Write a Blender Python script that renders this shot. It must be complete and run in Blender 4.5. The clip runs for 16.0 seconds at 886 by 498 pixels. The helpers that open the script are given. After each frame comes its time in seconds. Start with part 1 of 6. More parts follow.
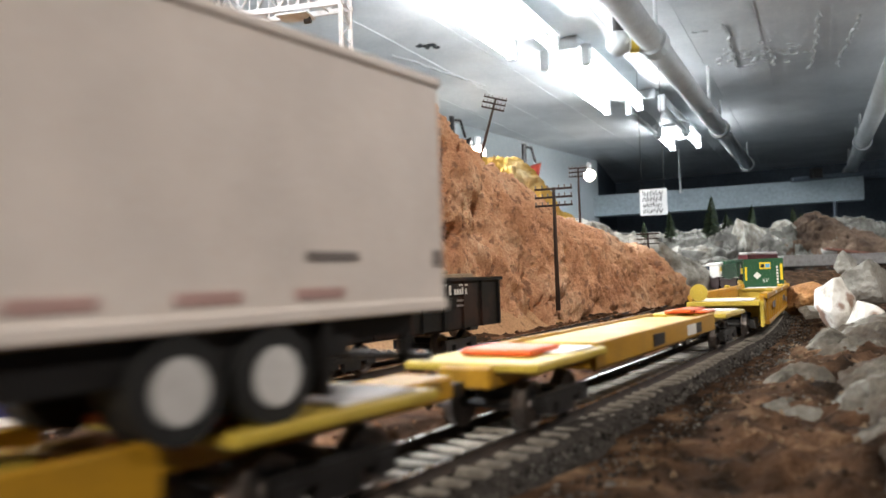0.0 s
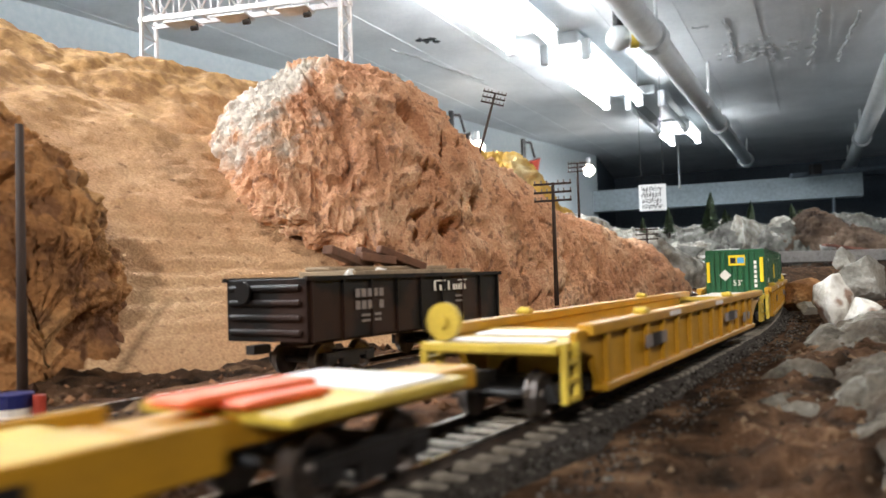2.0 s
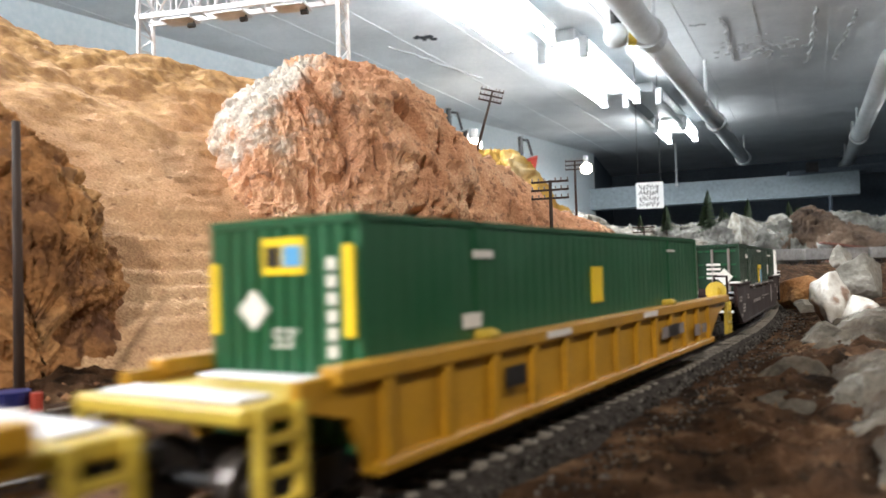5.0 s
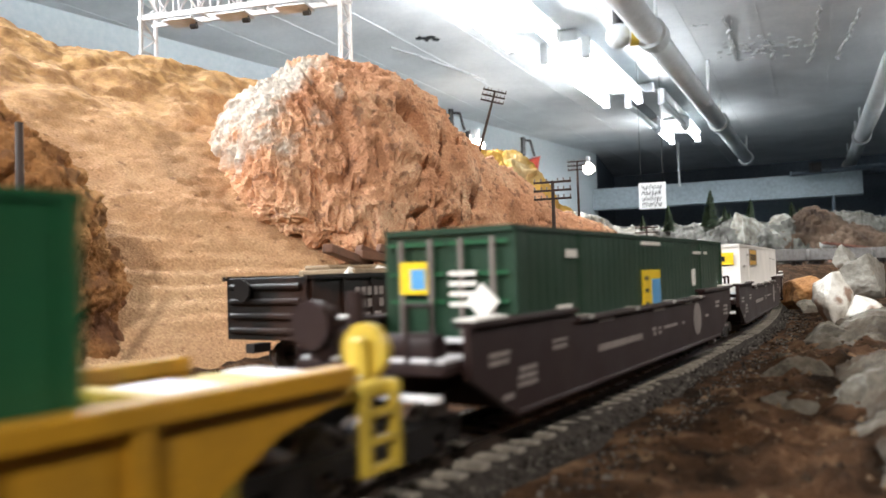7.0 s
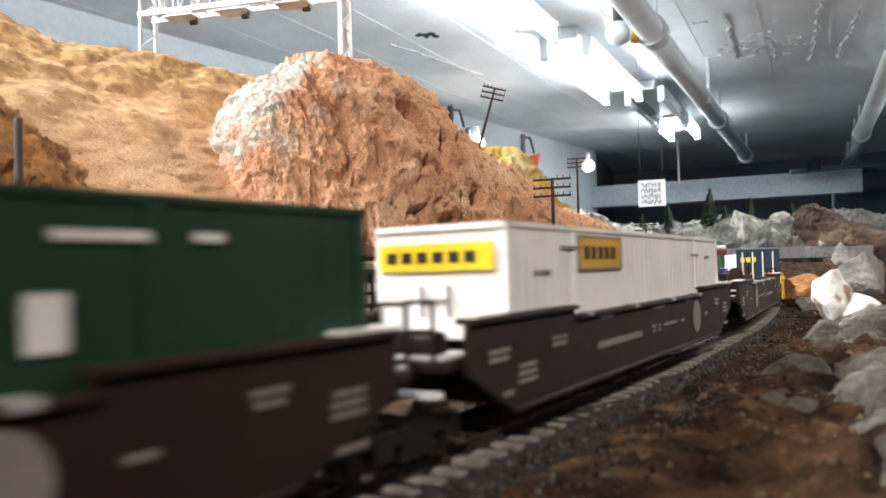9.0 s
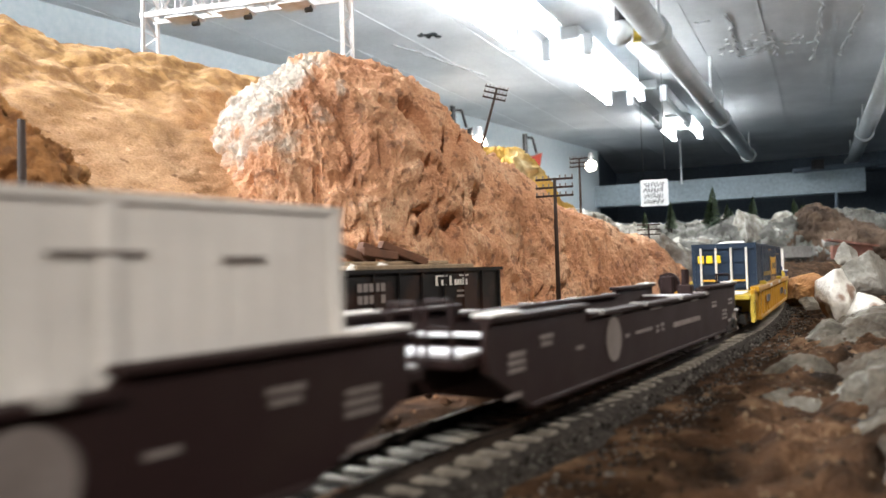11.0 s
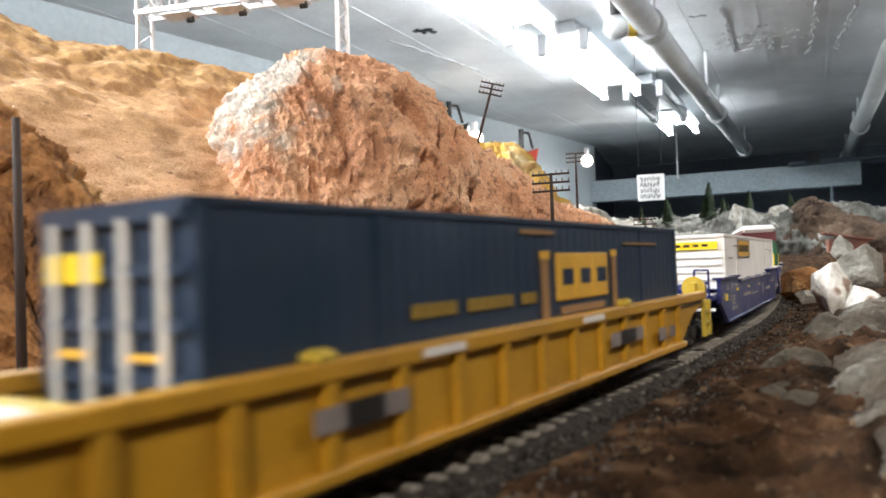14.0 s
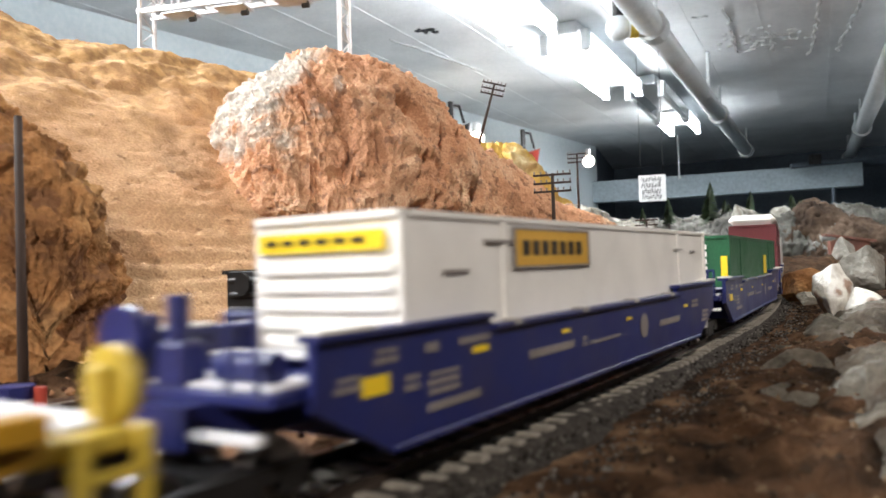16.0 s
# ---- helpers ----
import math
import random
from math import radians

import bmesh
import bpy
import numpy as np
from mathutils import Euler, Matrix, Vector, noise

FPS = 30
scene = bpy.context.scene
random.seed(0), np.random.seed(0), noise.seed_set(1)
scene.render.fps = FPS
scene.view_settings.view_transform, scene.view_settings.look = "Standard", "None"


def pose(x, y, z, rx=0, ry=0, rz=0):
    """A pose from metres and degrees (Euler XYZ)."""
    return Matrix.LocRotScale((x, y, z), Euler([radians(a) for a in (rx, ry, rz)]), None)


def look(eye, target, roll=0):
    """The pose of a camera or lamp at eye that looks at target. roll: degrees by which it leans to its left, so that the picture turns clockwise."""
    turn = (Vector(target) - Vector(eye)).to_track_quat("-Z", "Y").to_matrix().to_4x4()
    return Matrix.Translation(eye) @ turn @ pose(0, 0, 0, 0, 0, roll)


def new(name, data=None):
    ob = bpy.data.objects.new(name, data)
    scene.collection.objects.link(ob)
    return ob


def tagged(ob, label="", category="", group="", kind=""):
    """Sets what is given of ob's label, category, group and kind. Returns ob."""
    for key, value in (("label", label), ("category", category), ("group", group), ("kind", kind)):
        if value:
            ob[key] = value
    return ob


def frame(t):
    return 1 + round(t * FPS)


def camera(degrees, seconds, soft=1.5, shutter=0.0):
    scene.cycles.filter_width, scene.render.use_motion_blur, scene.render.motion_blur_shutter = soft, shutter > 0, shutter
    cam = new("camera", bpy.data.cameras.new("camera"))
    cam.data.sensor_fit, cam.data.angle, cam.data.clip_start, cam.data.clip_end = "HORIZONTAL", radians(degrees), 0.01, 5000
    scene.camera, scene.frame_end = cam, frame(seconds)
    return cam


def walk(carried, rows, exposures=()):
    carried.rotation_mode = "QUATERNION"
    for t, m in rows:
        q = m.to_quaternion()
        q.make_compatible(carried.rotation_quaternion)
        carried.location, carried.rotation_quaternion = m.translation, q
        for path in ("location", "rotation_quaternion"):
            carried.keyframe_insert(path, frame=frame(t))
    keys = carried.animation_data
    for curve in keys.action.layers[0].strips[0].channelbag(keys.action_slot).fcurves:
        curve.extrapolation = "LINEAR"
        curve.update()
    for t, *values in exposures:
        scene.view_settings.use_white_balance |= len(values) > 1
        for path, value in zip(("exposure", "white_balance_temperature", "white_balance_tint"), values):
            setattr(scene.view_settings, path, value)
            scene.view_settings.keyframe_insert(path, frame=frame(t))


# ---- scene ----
cam = camera(60.0, 16.0, soft=1.5, shutter=0.5)
walk(cam, [
    (0, pose(0, 0, 0.0288, 92.35, 1.96, 0.09)),
    (0.5, pose(0, 0, 0.0288, 92.19, 1.79, 0.26)),
    (1, pose(0, 0, 0.0288, 92.00, 1.86, -0.02)),
    (1.5, pose(0, 0, 0.0288, 92.02, 1.73, -0.01)),
    (2, pose(0, 0, 0.0288, 91.95, 1.75, 0.00)),
    (2.5, pose(0, 0, 0.0288, 91.95, 1.62, 0.05)),
    (3, pose(0, 0, 0.0288, 91.90, 1.66, 0.11)),
    (3.5, pose(0, 0, 0.0288, 91.88, 1.69, -0.20)),
    (4, pose(0, 0, 0.0288, 91.84, 1.70, -0.14)),
    (6.5, pose(0, 0, 0.0288, 91.75, 1.78, -0.30)),
    (7, pose(0, 0, 0.0288, 91.82, 1.78, -0.01)),
    (7.5, pose(0, 0, 0.0288, 91.95, 1.82, -0.07)),
    (8, pose(0, 0, 0.0288, 91.91, 1.56, 0.09)),
    (8.5, pose(0, 0, 0.0288, 91.68, 1.71, -0.05)),
    (9, pose(0, 0, 0.0288, 91.59, 1.65, -0.06)),
    (11.5, pose(0, 0, 0.0288, 91.61, 1.77, 0.17)),
    (12, pose(0, 0, 0.0288, 91.42, 1.66, 0.21)),
    (12.5, pose(0, 0, 0.0288, 91.47, 1.64, 0.33)),
    (13, pose(0, 0, 0.0288, 91.51, 1.80, 0.29)),
    (13.5, pose(0, 0, 0.0288, 91.33, 1.88, 0.18)),
    (14, pose(0, 0, 0.0288, 91.29, 2.12, -0.10)),
    (14.5, pose(0, 0, 0.0288, 91.25, 2.15, -0.10)),
    (15, pose(0, 0, 0.0288, 91.24, 2.07, 0.00)),
    (15.5, pose(0, 0, 0.0288, 91.29, 2.07, 0.06)),
    (16, pose(0, 0, 0.0288, 91.29, 1.90, -0.02)),
], exposures=[(0, -0.14), (2, -0.20), (4, -0.15), (6.5, 0.04), (16, 0.04)])
cam.data.dof.use_dof = True
cam.data.dof.focus_distance = 0.50
cam.data.dof.aperture_fstop = 24.0

# ---- light ----
world = bpy.data.worlds.new("room_air")
scene.world = world
world.use_nodes = True
world.node_tree.nodes["Background"].inputs[0].default_value = (0.75, 0.85, 1.0, 1)
world.node_tree.nodes["Background"].inputs[1].default_value = 0.05


def area(name, eye, target, size_x, size_y, watts, colour):
    data = bpy.data.lights.new(name, "AREA")
    data.shape, data.size, data.size_y, data.energy, data.color = "RECTANGLE", size_x, size_y, watts, colour
    ob = new(name, data)
    ob.matrix_world = look(eye, target)
    return ob


def spot(name, eye, target, watts, colour, degrees, size):
    data = bpy.data.lights.new(name, "SPOT")
    data.energy, data.color, data.spot_size, data.spot_blend, data.shadow_soft_size = watts, colour, radians(degrees), 0.9, size
    ob = new(name, data)
    ob.matrix_world = look(eye, target)
    return ob


AXIS = radians(26.0)          # the room's long axis, turned right from +y
AX = Vector((math.sin(AXIS), math.cos(AXIS), 0))
RX = Vector((math.cos(AXIS), -math.sin(AXIS), 0))
CEIL = 1.16
CRACKS = [((1.32, 3.47), (1.67, 4.23)), ((1.67, 4.23), (1.75, 4.17)), ((1.7, 3.86), (1.87, 4.22)), ((1.71, 3.36), (2.11, 4.3)), ((1.91, 3.41), (2.24, 4.26)), ((-0.22, 3.77), (0.27, 4.46)), ((1.21, 3.59), (1.28, 3.57))]
PATCH, STAIN = (1.68, 3.99), (-0.05, 3.66)
# The last two are added, out of view, to brighten the ceiling at right.
TUBES = [(-1.62, -0.55), (-1.0, 0.60), (-0.44, 1.66), (0.17, 2.86), (0.87, 4.12), (1.84, 5.85), (2.25, 1.85), (3.05, 3.35)]
for n, (tx, ty) in enumerate(TUBES):
    ob = area("tube_light", (tx, ty, CEIL - 0.09), (tx, ty, 0), 0.28, 0.6 if n == 5 else 1.2, 60 if n == 0 else 20 if n < 3 else 17 if n < 6 else 5, (0.93, 0.97, 1.0))
    ob.matrix_world = Matrix.Translation((tx, ty, CEIL - 0.135)) @ pose(0, 0, 0, 0, 0, -26)
# warm clamp lamps over the layout
spot("clamp_light", (-0.20, -1.50, 0.95), (-0.08, 0.52, 0.12), 105, (1.0, 0.91, 0.81), 40, 0.03)
spot("clamp_light", (1.22, 0.62, 0.92), (-0.13, 0.46, 0.13), 46, (1.0, 0.91, 0.81), 40, 0.02)


# ---- materials ----
def ramp(nodes, stops):
    r = nodes.new("ShaderNodeValToRGB")
    while len(r.color_ramp.elements) < len(stops):
        r.color_ramp.elements.new(0.5)
    for e, (pos, col) in zip(r.color_ramp.elements, stops):
        e.position, e.color = pos, (*col, 1)
    return r


def mat(name, stops, rough=0.7, scale=80.0, detail=6.0, bump=0.3, fine=900.0, metal=0.0, dirt=0.0, dirt_colour=(0.05, 0.035, 0.025), dirt_scale=60.0, dirt_from=0.45, grain=0.35, space="Object", stretch=(1, 1, 1), gloss_var=0.15, bump_dist=0.001, spec=0.5):
    """A surface with colour from broad noise, fine grain, patches of dirt and relief."""
    m = bpy.data.materials.new(name)
    m.use_nodes = True
    nt = m.node_tree
    ns, ln = nt.nodes, nt.links
    b = ns["Principled BSDF"]
    tc = ns.new("ShaderNodeTexCoord")
    mp = ns.new("ShaderNodeMapping")
    mp.inputs["Scale"].default_value = stretch
    ln.new(tc.outputs[space], mp.inputs[0])
    n1 = ns.new("ShaderNodeTexNoise")
    n1.inputs["Scale"].default_value, n1.inputs["Detail"].default_value = scale, detail
    ln.new(mp.outputs[0], n1.inputs["Vector"])
    r = ramp(ns, stops)
    ln.new(n1.outputs["Fac"], r.inputs[0])
    n2 = ns.new("ShaderNodeTexNoise")
    n2.inputs["Scale"].default_value, n2.inputs["Detail"].default_value = fine, 4
    ln.new(mp.outputs[0], n2.inputs["Vector"])
    mix = ns.new("ShaderNodeMix")
    mix.data_type, mix.blend_type = "RGBA", "OVERLAY"
    mix.inputs["Factor"].default_value = grain
    ln.new(r.outputs[0], mix.inputs["A"])
    ln.new(n2.outputs["Fac"], mix.inputs["B"])
    out = mix.outputs["Result"]
    if dirt:
        n3 = ns.new("ShaderNodeTexNoise")
        n3.inputs["Scale"].default_value, n3.inputs["Detail"].default_value = dirt_scale, 8
        ln.new(mp.outputs[0], n3.inputs["Vector"])
        r3 = ramp(ns, [(dirt_from, (0, 0, 0)), (min(0.98, dirt_from + 0.27 if dirt_from < 0.5 else dirt_from + 0.07), (dirt, dirt, dirt))])
        ln.new(n3.outputs["Fac"], r3.inputs[0])
        mx = ns.new("ShaderNodeMix")
        mx.data_type = "RGBA"
        ln.new(r3.outputs[0], mx.inputs["Factor"])
        ln.new(out, mx.inputs["A"])
        mx.inputs["B"].default_value = (*dirt_colour, 1)
        out = mx.outputs["Result"]
    ln.new(out, b.inputs["Base Color"])
    b.inputs["Metallic"].default_value = metal
    b.inputs["Specular IOR Level"].default_value = spec
    mr = ns.new("ShaderNodeMapRange")
    mr.inputs["To Min"].default_value, mr.inputs["To Max"].default_value = max(0.02, rough - gloss_var), min(1, rough + gloss_var)
    ln.new(n1.outputs["Fac"], mr.inputs["Value"])
    ln.new(mr.outputs[0], b.inputs["Roughness"])
    if bump:
        ad = ns.new("ShaderNodeMath")
        ad.operation = "MULTIPLY_ADD"
        ad.inputs[1].default_value = 0.4
        ln.new(n2.outputs["Fac"], ad.inputs[0])
        ln.new(n1.outputs["Fac"], ad.inputs[2])
        bp = ns.new("ShaderNodeBump")
        bp.inputs["Strength"].default_value, bp.inputs["Distance"].default_value = bump, bump_dist
        ln.new(ad.outputs[0], bp.inputs["Height"])
        ln.new(bp.outputs[0], b.inputs["Normal"])
    return m


def tone(c, k=0.16):
    return [(0.3, tuple(v * (1 - k) for v in c)), (0.7, tuple(min(1, v * (1 + k)) for v in c))]


def glow(name, colour, strength):
    m = bpy.data.materials.new(name)
    m.use_nodes = True
    b = m.node_tree.nodes["Principled BSDF"]
    b.inputs["Base Color"].default_value = (0.9, 0.9, 0.9, 1)
    b.inputs["Emission Color"].default_value = (*colour, 1)
    b.inputs["Emission Strength"].default_value = strength
    return m


def paint(name, c, rough=0.42, dirt=0.25, k=0.07, spec=0.4):
    return mat(name, tone(c, k), rough=rough, scale=60, bump=0.08, fine=1500, dirt=dirt, dirt_scale=90, dirt_colour=(0.06, 0.045, 0.03), bump_dist=0.0003, spec=spec)


M_YELLOW = paint("yellow_paint", (0.47, 0.245, 0.016))
M_YELLOW_PALE = paint("pale_yellow_paint", (0.55, 0.40, 0.055))
M_BROWN = paint("maroon_brown_paint", (0.021, 0.009, 0.009), rough=0.62, dirt=0.12, spec=0.25)
M_BLUE = paint("royal_blue_paint", (0.011, 0.017, 0.115))
M_GREEN = paint("green_paint", (0.012, 0.095, 0.038), dirt=0.1)
M_DKGREEN = paint("dark_green_paint", (0.011, 0.042, 0.022), dirt=0.1)
M_NAVY = paint("navy_paint", (0.014, 0.032, 0.065), dirt=0.1)
M_MAROON = paint("maroon_paint", (0.12, 0.02, 0.025), dirt=0.1)
M_WHITE = paint("white_paint", (0.86, 0.84, 0.81), dirt=0.06)
M_TRAILER = paint("trailer_white_paint", (0.84, 0.76, 0.71), dirt=0.04)
M_ROOFWHITE = paint("white_grit_platform", (0.75, 0.75, 0.78), dirt=0.15)
M_GREYCAR = paint("grey_car_paint", (0.42, 0.40, 0.38), dirt=0.4)
M_ORANGE = paint("orange_hitch_paint", (0.75, 0.13, 0.03))
M_LETTER = paint("pale_lettering", (0.78, 0.76, 0.72), dirt=0.1)
M_LETTER_DIM = paint("worn_lettering", (0.24, 0.21, 0.20), dirt=0.3)
M_SIGNY = paint("sign_yellow", (0.85, 0.60, 0.02), dirt=0.05)
M_INK = paint("black_ink", (0.015, 0.014, 0.014), dirt=0.0)
M_LOGOBLUE = paint("logo_blue", (0.10, 0.35, 0.65), dirt=0.0)
M_GOLD = paint("gold_lettering", (0.70, 0.40, 0.05), dirt=0.05)
M_BRONZE = paint("bronze_lettering", (0.30, 0.17, 0.07), dirt=0.1)
M_OLDGOLD = paint("dull_gold_lettering", (0.26, 0.17, 0.03), dirt=0.2)
M_COAL = mat("black_gondola_paint", [(0.3, (0.0035, 0.0035, 0.004)), (0.75, (0.010, 0.0085, 0.008))], spec=0.25, rough=0.5, scale=60, bump=0.15, dirt=0.55, dirt_colour=(0.045, 0.019, 0.012), dirt_scale=45, dirt_from=0.52, bump_dist=0.0003)
M_BLACK = mat("black_running_gear", tone((0.008, 0.007, 0.007), 0.3), rough=0.5, scale=200, bump=0.1)
M_WHEEL = mat("steel_wheel", tone((0.16, 0.14, 0.13), 0.3), rough=0.4, metal=0.8, scale=300, bump=0.05)
M_WHEELW = paint("white_wheel_disc", (0.72, 0.71, 0.70))
M_TYRE = mat("tyre_rubber", tone((0.009, 0.009, 0.009), 0.2), rough=0.8, scale=300, bump=0.1)
M_RAIL = mat("rail_steel", tone((0.50, 0.49, 0.47), 0.2), rough=0.28, metal=1.0, scale=200, bump=0.05, dirt=0.3, dirt_colour=(0.12, 0.06, 0.03))
M_RUST = mat("rusty_rail_side", tone((0.035, 0.023, 0.017), 0.4), rough=0.85, scale=200, bump=0.2)
M_TIE = mat("tie", [(0.3, (0.12, 0.105, 0.088)), (0.7, (0.36, 0.33, 0.28))], rough=0.85, scale=150, bump=0.4)
M_WOODPOLE = mat("pole_wood", tone((0.045, 0.028, 0.022), 0.35), rough=0.85, scale=200, bump=0.5, stretch=(1, 1, 0.1))
M_PLANK = mat("weathered_plank", tone((0.30, 0.22, 0.14), 0.3), rough=0.85, scale=150, bump=0.5, stretch=(0.1, 1, 1))
M_TIMBER = mat("dark_timber", tone((0.13, 0.06, 0.035), 0.3), rough=0.8, scale=150, bump=0.4)
M_HILL = mat("ochre_earth", [(0.30, (0.45, 0.25, 0.13)), (0.50, (0.55, 0.335, 0.19)), (0.72, (0.62, 0.44, 0.27))], rough=0.95, scale=9, detail=12, bump=1.0, fine=800, dirt=0.7, dirt_colour=(0.20, 0.105, 0.06), dirt_scale=170, dirt_from=0.63, grain=0.65, bump_dist=0.003, spec=0.1)
M_ROCK = mat("red_rock", [(0.28, (0.44, 0.21, 0.12)), (0.48, (0.62, 0.34, 0.20)), (0.70, (0.72, 0.48, 0.32))], rough=0.92, scale=26, detail=12, bump=1.0, fine=700, dirt=0.65, dirt_colour=(0.22, 0.12, 0.085), dirt_scale=170, dirt_from=0.56, grain=0.6, bump_dist=0.004, spec=0.15)
M_BROWNROCK = mat("brown_orange_rock", [(0.28, (0.18, 0.085, 0.04)), (0.48, (0.42, 0.21, 0.085)), (0.70, (0.58, 0.37, 0.18))], rough=0.92, scale=34, detail=12, bump=1.0, fine=500, dirt=0.6, dirt_colour=(0.12, 0.06, 0.04), dirt_scale=80, dirt_from=0.54, grain=0.55, bump_dist=0.004, spec=0.15)
M_OCHREROCK = mat("yellow_ochre_rock", [(0.28, (0.42, 0.22, 0.05)), (0.48, (0.62, 0.40, 0.10)), (0.70, (0.70, 0.62, 0.42))], rough=0.92, scale=16, detail=10, bump=0.9, fine=300, bump_dist=0.003, spec=0.15)


def pale_patch(m, centre, reach, colour):
    """Weathered pale patches spreading from one place on the rock."""
    nt = m.node_tree
    ns, ln = nt.nodes, nt.links
    b = ns["Principled BSDF"]
    src = b.inputs["Base Color"].links[0].from_socket
    tc = ns.new("ShaderNodeTexCoord")
    di = ns.new("ShaderNodeVectorMath")
    di.operation = "DISTANCE"
    di.inputs[1].default_value = centre
    ln.new(tc.outputs["Object"], di.inputs[0])
    no = ns.new("ShaderNodeTexNoise")
    no.inputs["Scale"].default_value, no.inputs["Detail"].default_value = 42, 8
    ln.new(tc.outputs["Object"], no.inputs["Vector"])
    ma = ns.new("ShaderNodeMath")
    ma.operation = "MULTIPLY_ADD"
    ma.inputs[1].default_value = reach * 2.4
    ln.new(no.outputs["Fac"], ma.inputs[0])
    ln.new(di.outputs["Value"], ma.inputs[2])
    mr = ns.new("ShaderNodeMapRange")
    mr.inputs["From Min"].default_value, mr.inputs["From Max"].default_value = reach * 1.75, reach * 2.15
    mr.inputs["To Min"].default_value, mr.inputs["To Max"].default_value = 0.85, 0.0
    ln.new(ma.outputs[0], mr.inputs["Value"])
    n2 = ns.new("ShaderNodeTexNoise")
    n2.inputs["Scale"].default_value, n2.inputs["Detail"].default_value = 160, 6
    ln.new(tc.outputs["Object"], n2.inputs["Vector"])
    r = ramp(ns, [(0.35, tuple(c * 0.45 for c in colour)), (0.6, colour)])
    ln.new(n2.outputs["Fac"], r.inputs[0])
    mx = ns.new("ShaderNodeMix")
    mx.data_type = "RGBA"
    ln.new(mr.outputs[0], mx.inputs["Factor"])
    ln.new(src, mx.inputs["A"])
    ln.new(r.outputs[0], mx.inputs["B"])
    ln.new(mx.outputs["Result"], b.inputs["Base Color"])


pale_patch(M_ROCK, (-0.118, 0.430, 0.142), 0.052, (0.84, 0.82, 0.75))


def scrub_top(m, z0, z1, earth, scrub):
    """Yellow earth and dark scrub growing in ragged patches on the upper slope."""
    nt = m.node_tree
    ns, ln = nt.nodes, nt.links
    b = ns["Principled BSDF"]
    src = b.inputs["Base Color"].links[0].from_socket
    tc = ns.new("ShaderNodeTexCoord")
    sep = ns.new("ShaderNodeSeparateXYZ")
    ln.new(tc.outputs["Object"], sep.inputs[0])
    wide = ns.new("ShaderNodeTexNoise")
    wide.inputs["Scale"].default_value, wide.inputs["Detail"].default_value = 16, 6
    ln.new(tc.outputs["Object"], wide.inputs["Vector"])
    shift = ns.new("ShaderNodeMath")
    shift.operation = "MULTIPLY_ADD"
    shift.inputs[1].default_value = 0.11
    ln.new(wide.outputs["Fac"], shift.inputs[0])
    ln.new(sep.outputs["Z"], shift.inputs[2])
    up = ns.new("ShaderNodeMapRange")
    up.inputs["From Min"].default_value, up.inputs["From Max"].default_value = z0 + 0.055, z1 + 0.055
    ln.new(shift.outputs[0], up.inputs["Value"])
    first = ns.new("ShaderNodeMix")
    first.data_type = "RGBA"
    ln.new(up.outputs[0], first.inputs["Factor"])
    ln.new(src, first.inputs["A"])
    small = ns.new("ShaderNodeTexNoise")
    small.inputs["Scale"].default_value, small.inputs["Detail"].default_value = 110, 9
    ln.new(tc.outputs["Object"], small.inputs["Vector"])
    r = ramp(ns, [(0.40, scrub), (0.50, tuple(0.5 * (a + c) for a, c in zip(earth, scrub))), (0.58, earth), (0.75, tuple(min(1, 1.15 * a) for a in earth))])
    ln.new(small.outputs["Fac"], r.inputs[0])
    ln.new(r.outputs[0], first.inputs["B"])
    ln.new(first.outputs["Result"], b.inputs["Base Color"])


scrub_top(M_HILL, 0.085, 0.205, (0.58, 0.37, 0.17), (0.30, 0.175, 0.08))
M_FARROCK = mat("far_grey_rock", [(0.30, (0.05, 0.048, 0.045)), (0.55, (0.24, 0.235, 0.215)), (0.75, (0.55, 0.55, 0.52))], rough=0.95, scale=9, detail=10, bump=0.8, fine=90, dirt=0.8, dirt_colour=(0.05, 0.05, 0.035), dirt_scale=12, bump_dist=0.01, spec=0.1)
M_FARBROWN = mat("far_brown_rock", [(0.30, (0.035, 0.024, 0.018)), (0.55, (0.13, 0.09, 0.065)), (0.75, (0.26, 0.19, 0.14))], rough=0.95, scale=9, detail=10, bump=0.8, fine=90, bump_dist=0.01, spec=0.1)
M_DIRT = mat("orange_brown_dirt", [(0.28, (0.05, 0.025, 0.014)), (0.5, (0.15, 0.075, 0.04)), (0.72, (0.30, 0.16, 0.085))], rough=0.98, scale=60, detail=10, bump=1.0, fine=700, dirt=0.6, dirt_colour=(0.03, 0.02, 0.014), dirt_scale=40, bump_dist=0.003, spec=0.1)
M_BANK = mat("bank_grey_rock", [(0.34, (0.030, 0.025, 0.020)), (0.54, (0.088, 0.076, 0.060)), (0.74, (0.30, 0.295, 0.265))], rough=0.92, scale=38, detail=12, bump=1.0, fine=420, dirt=0.6, dirt_colour=(0.07, 0.045, 0.028), dirt_scale=50, grain=0.5, bump_dist=0.004, spec=0.1)
M_BLOCK = mat("pale_bank_block", [(0.34, (0.040, 0.034, 0.026)), (0.54, (0.13, 0.118, 0.098)), (0.76, (0.40, 0.39, 0.35))], rough=0.92, scale=70, detail=12, bump=1.0, fine=420, dirt=0.6, dirt_colour=(0.10, 0.065, 0.04), dirt_scale=50, grain=0.5, bump_dist=0.004, spec=0.1)
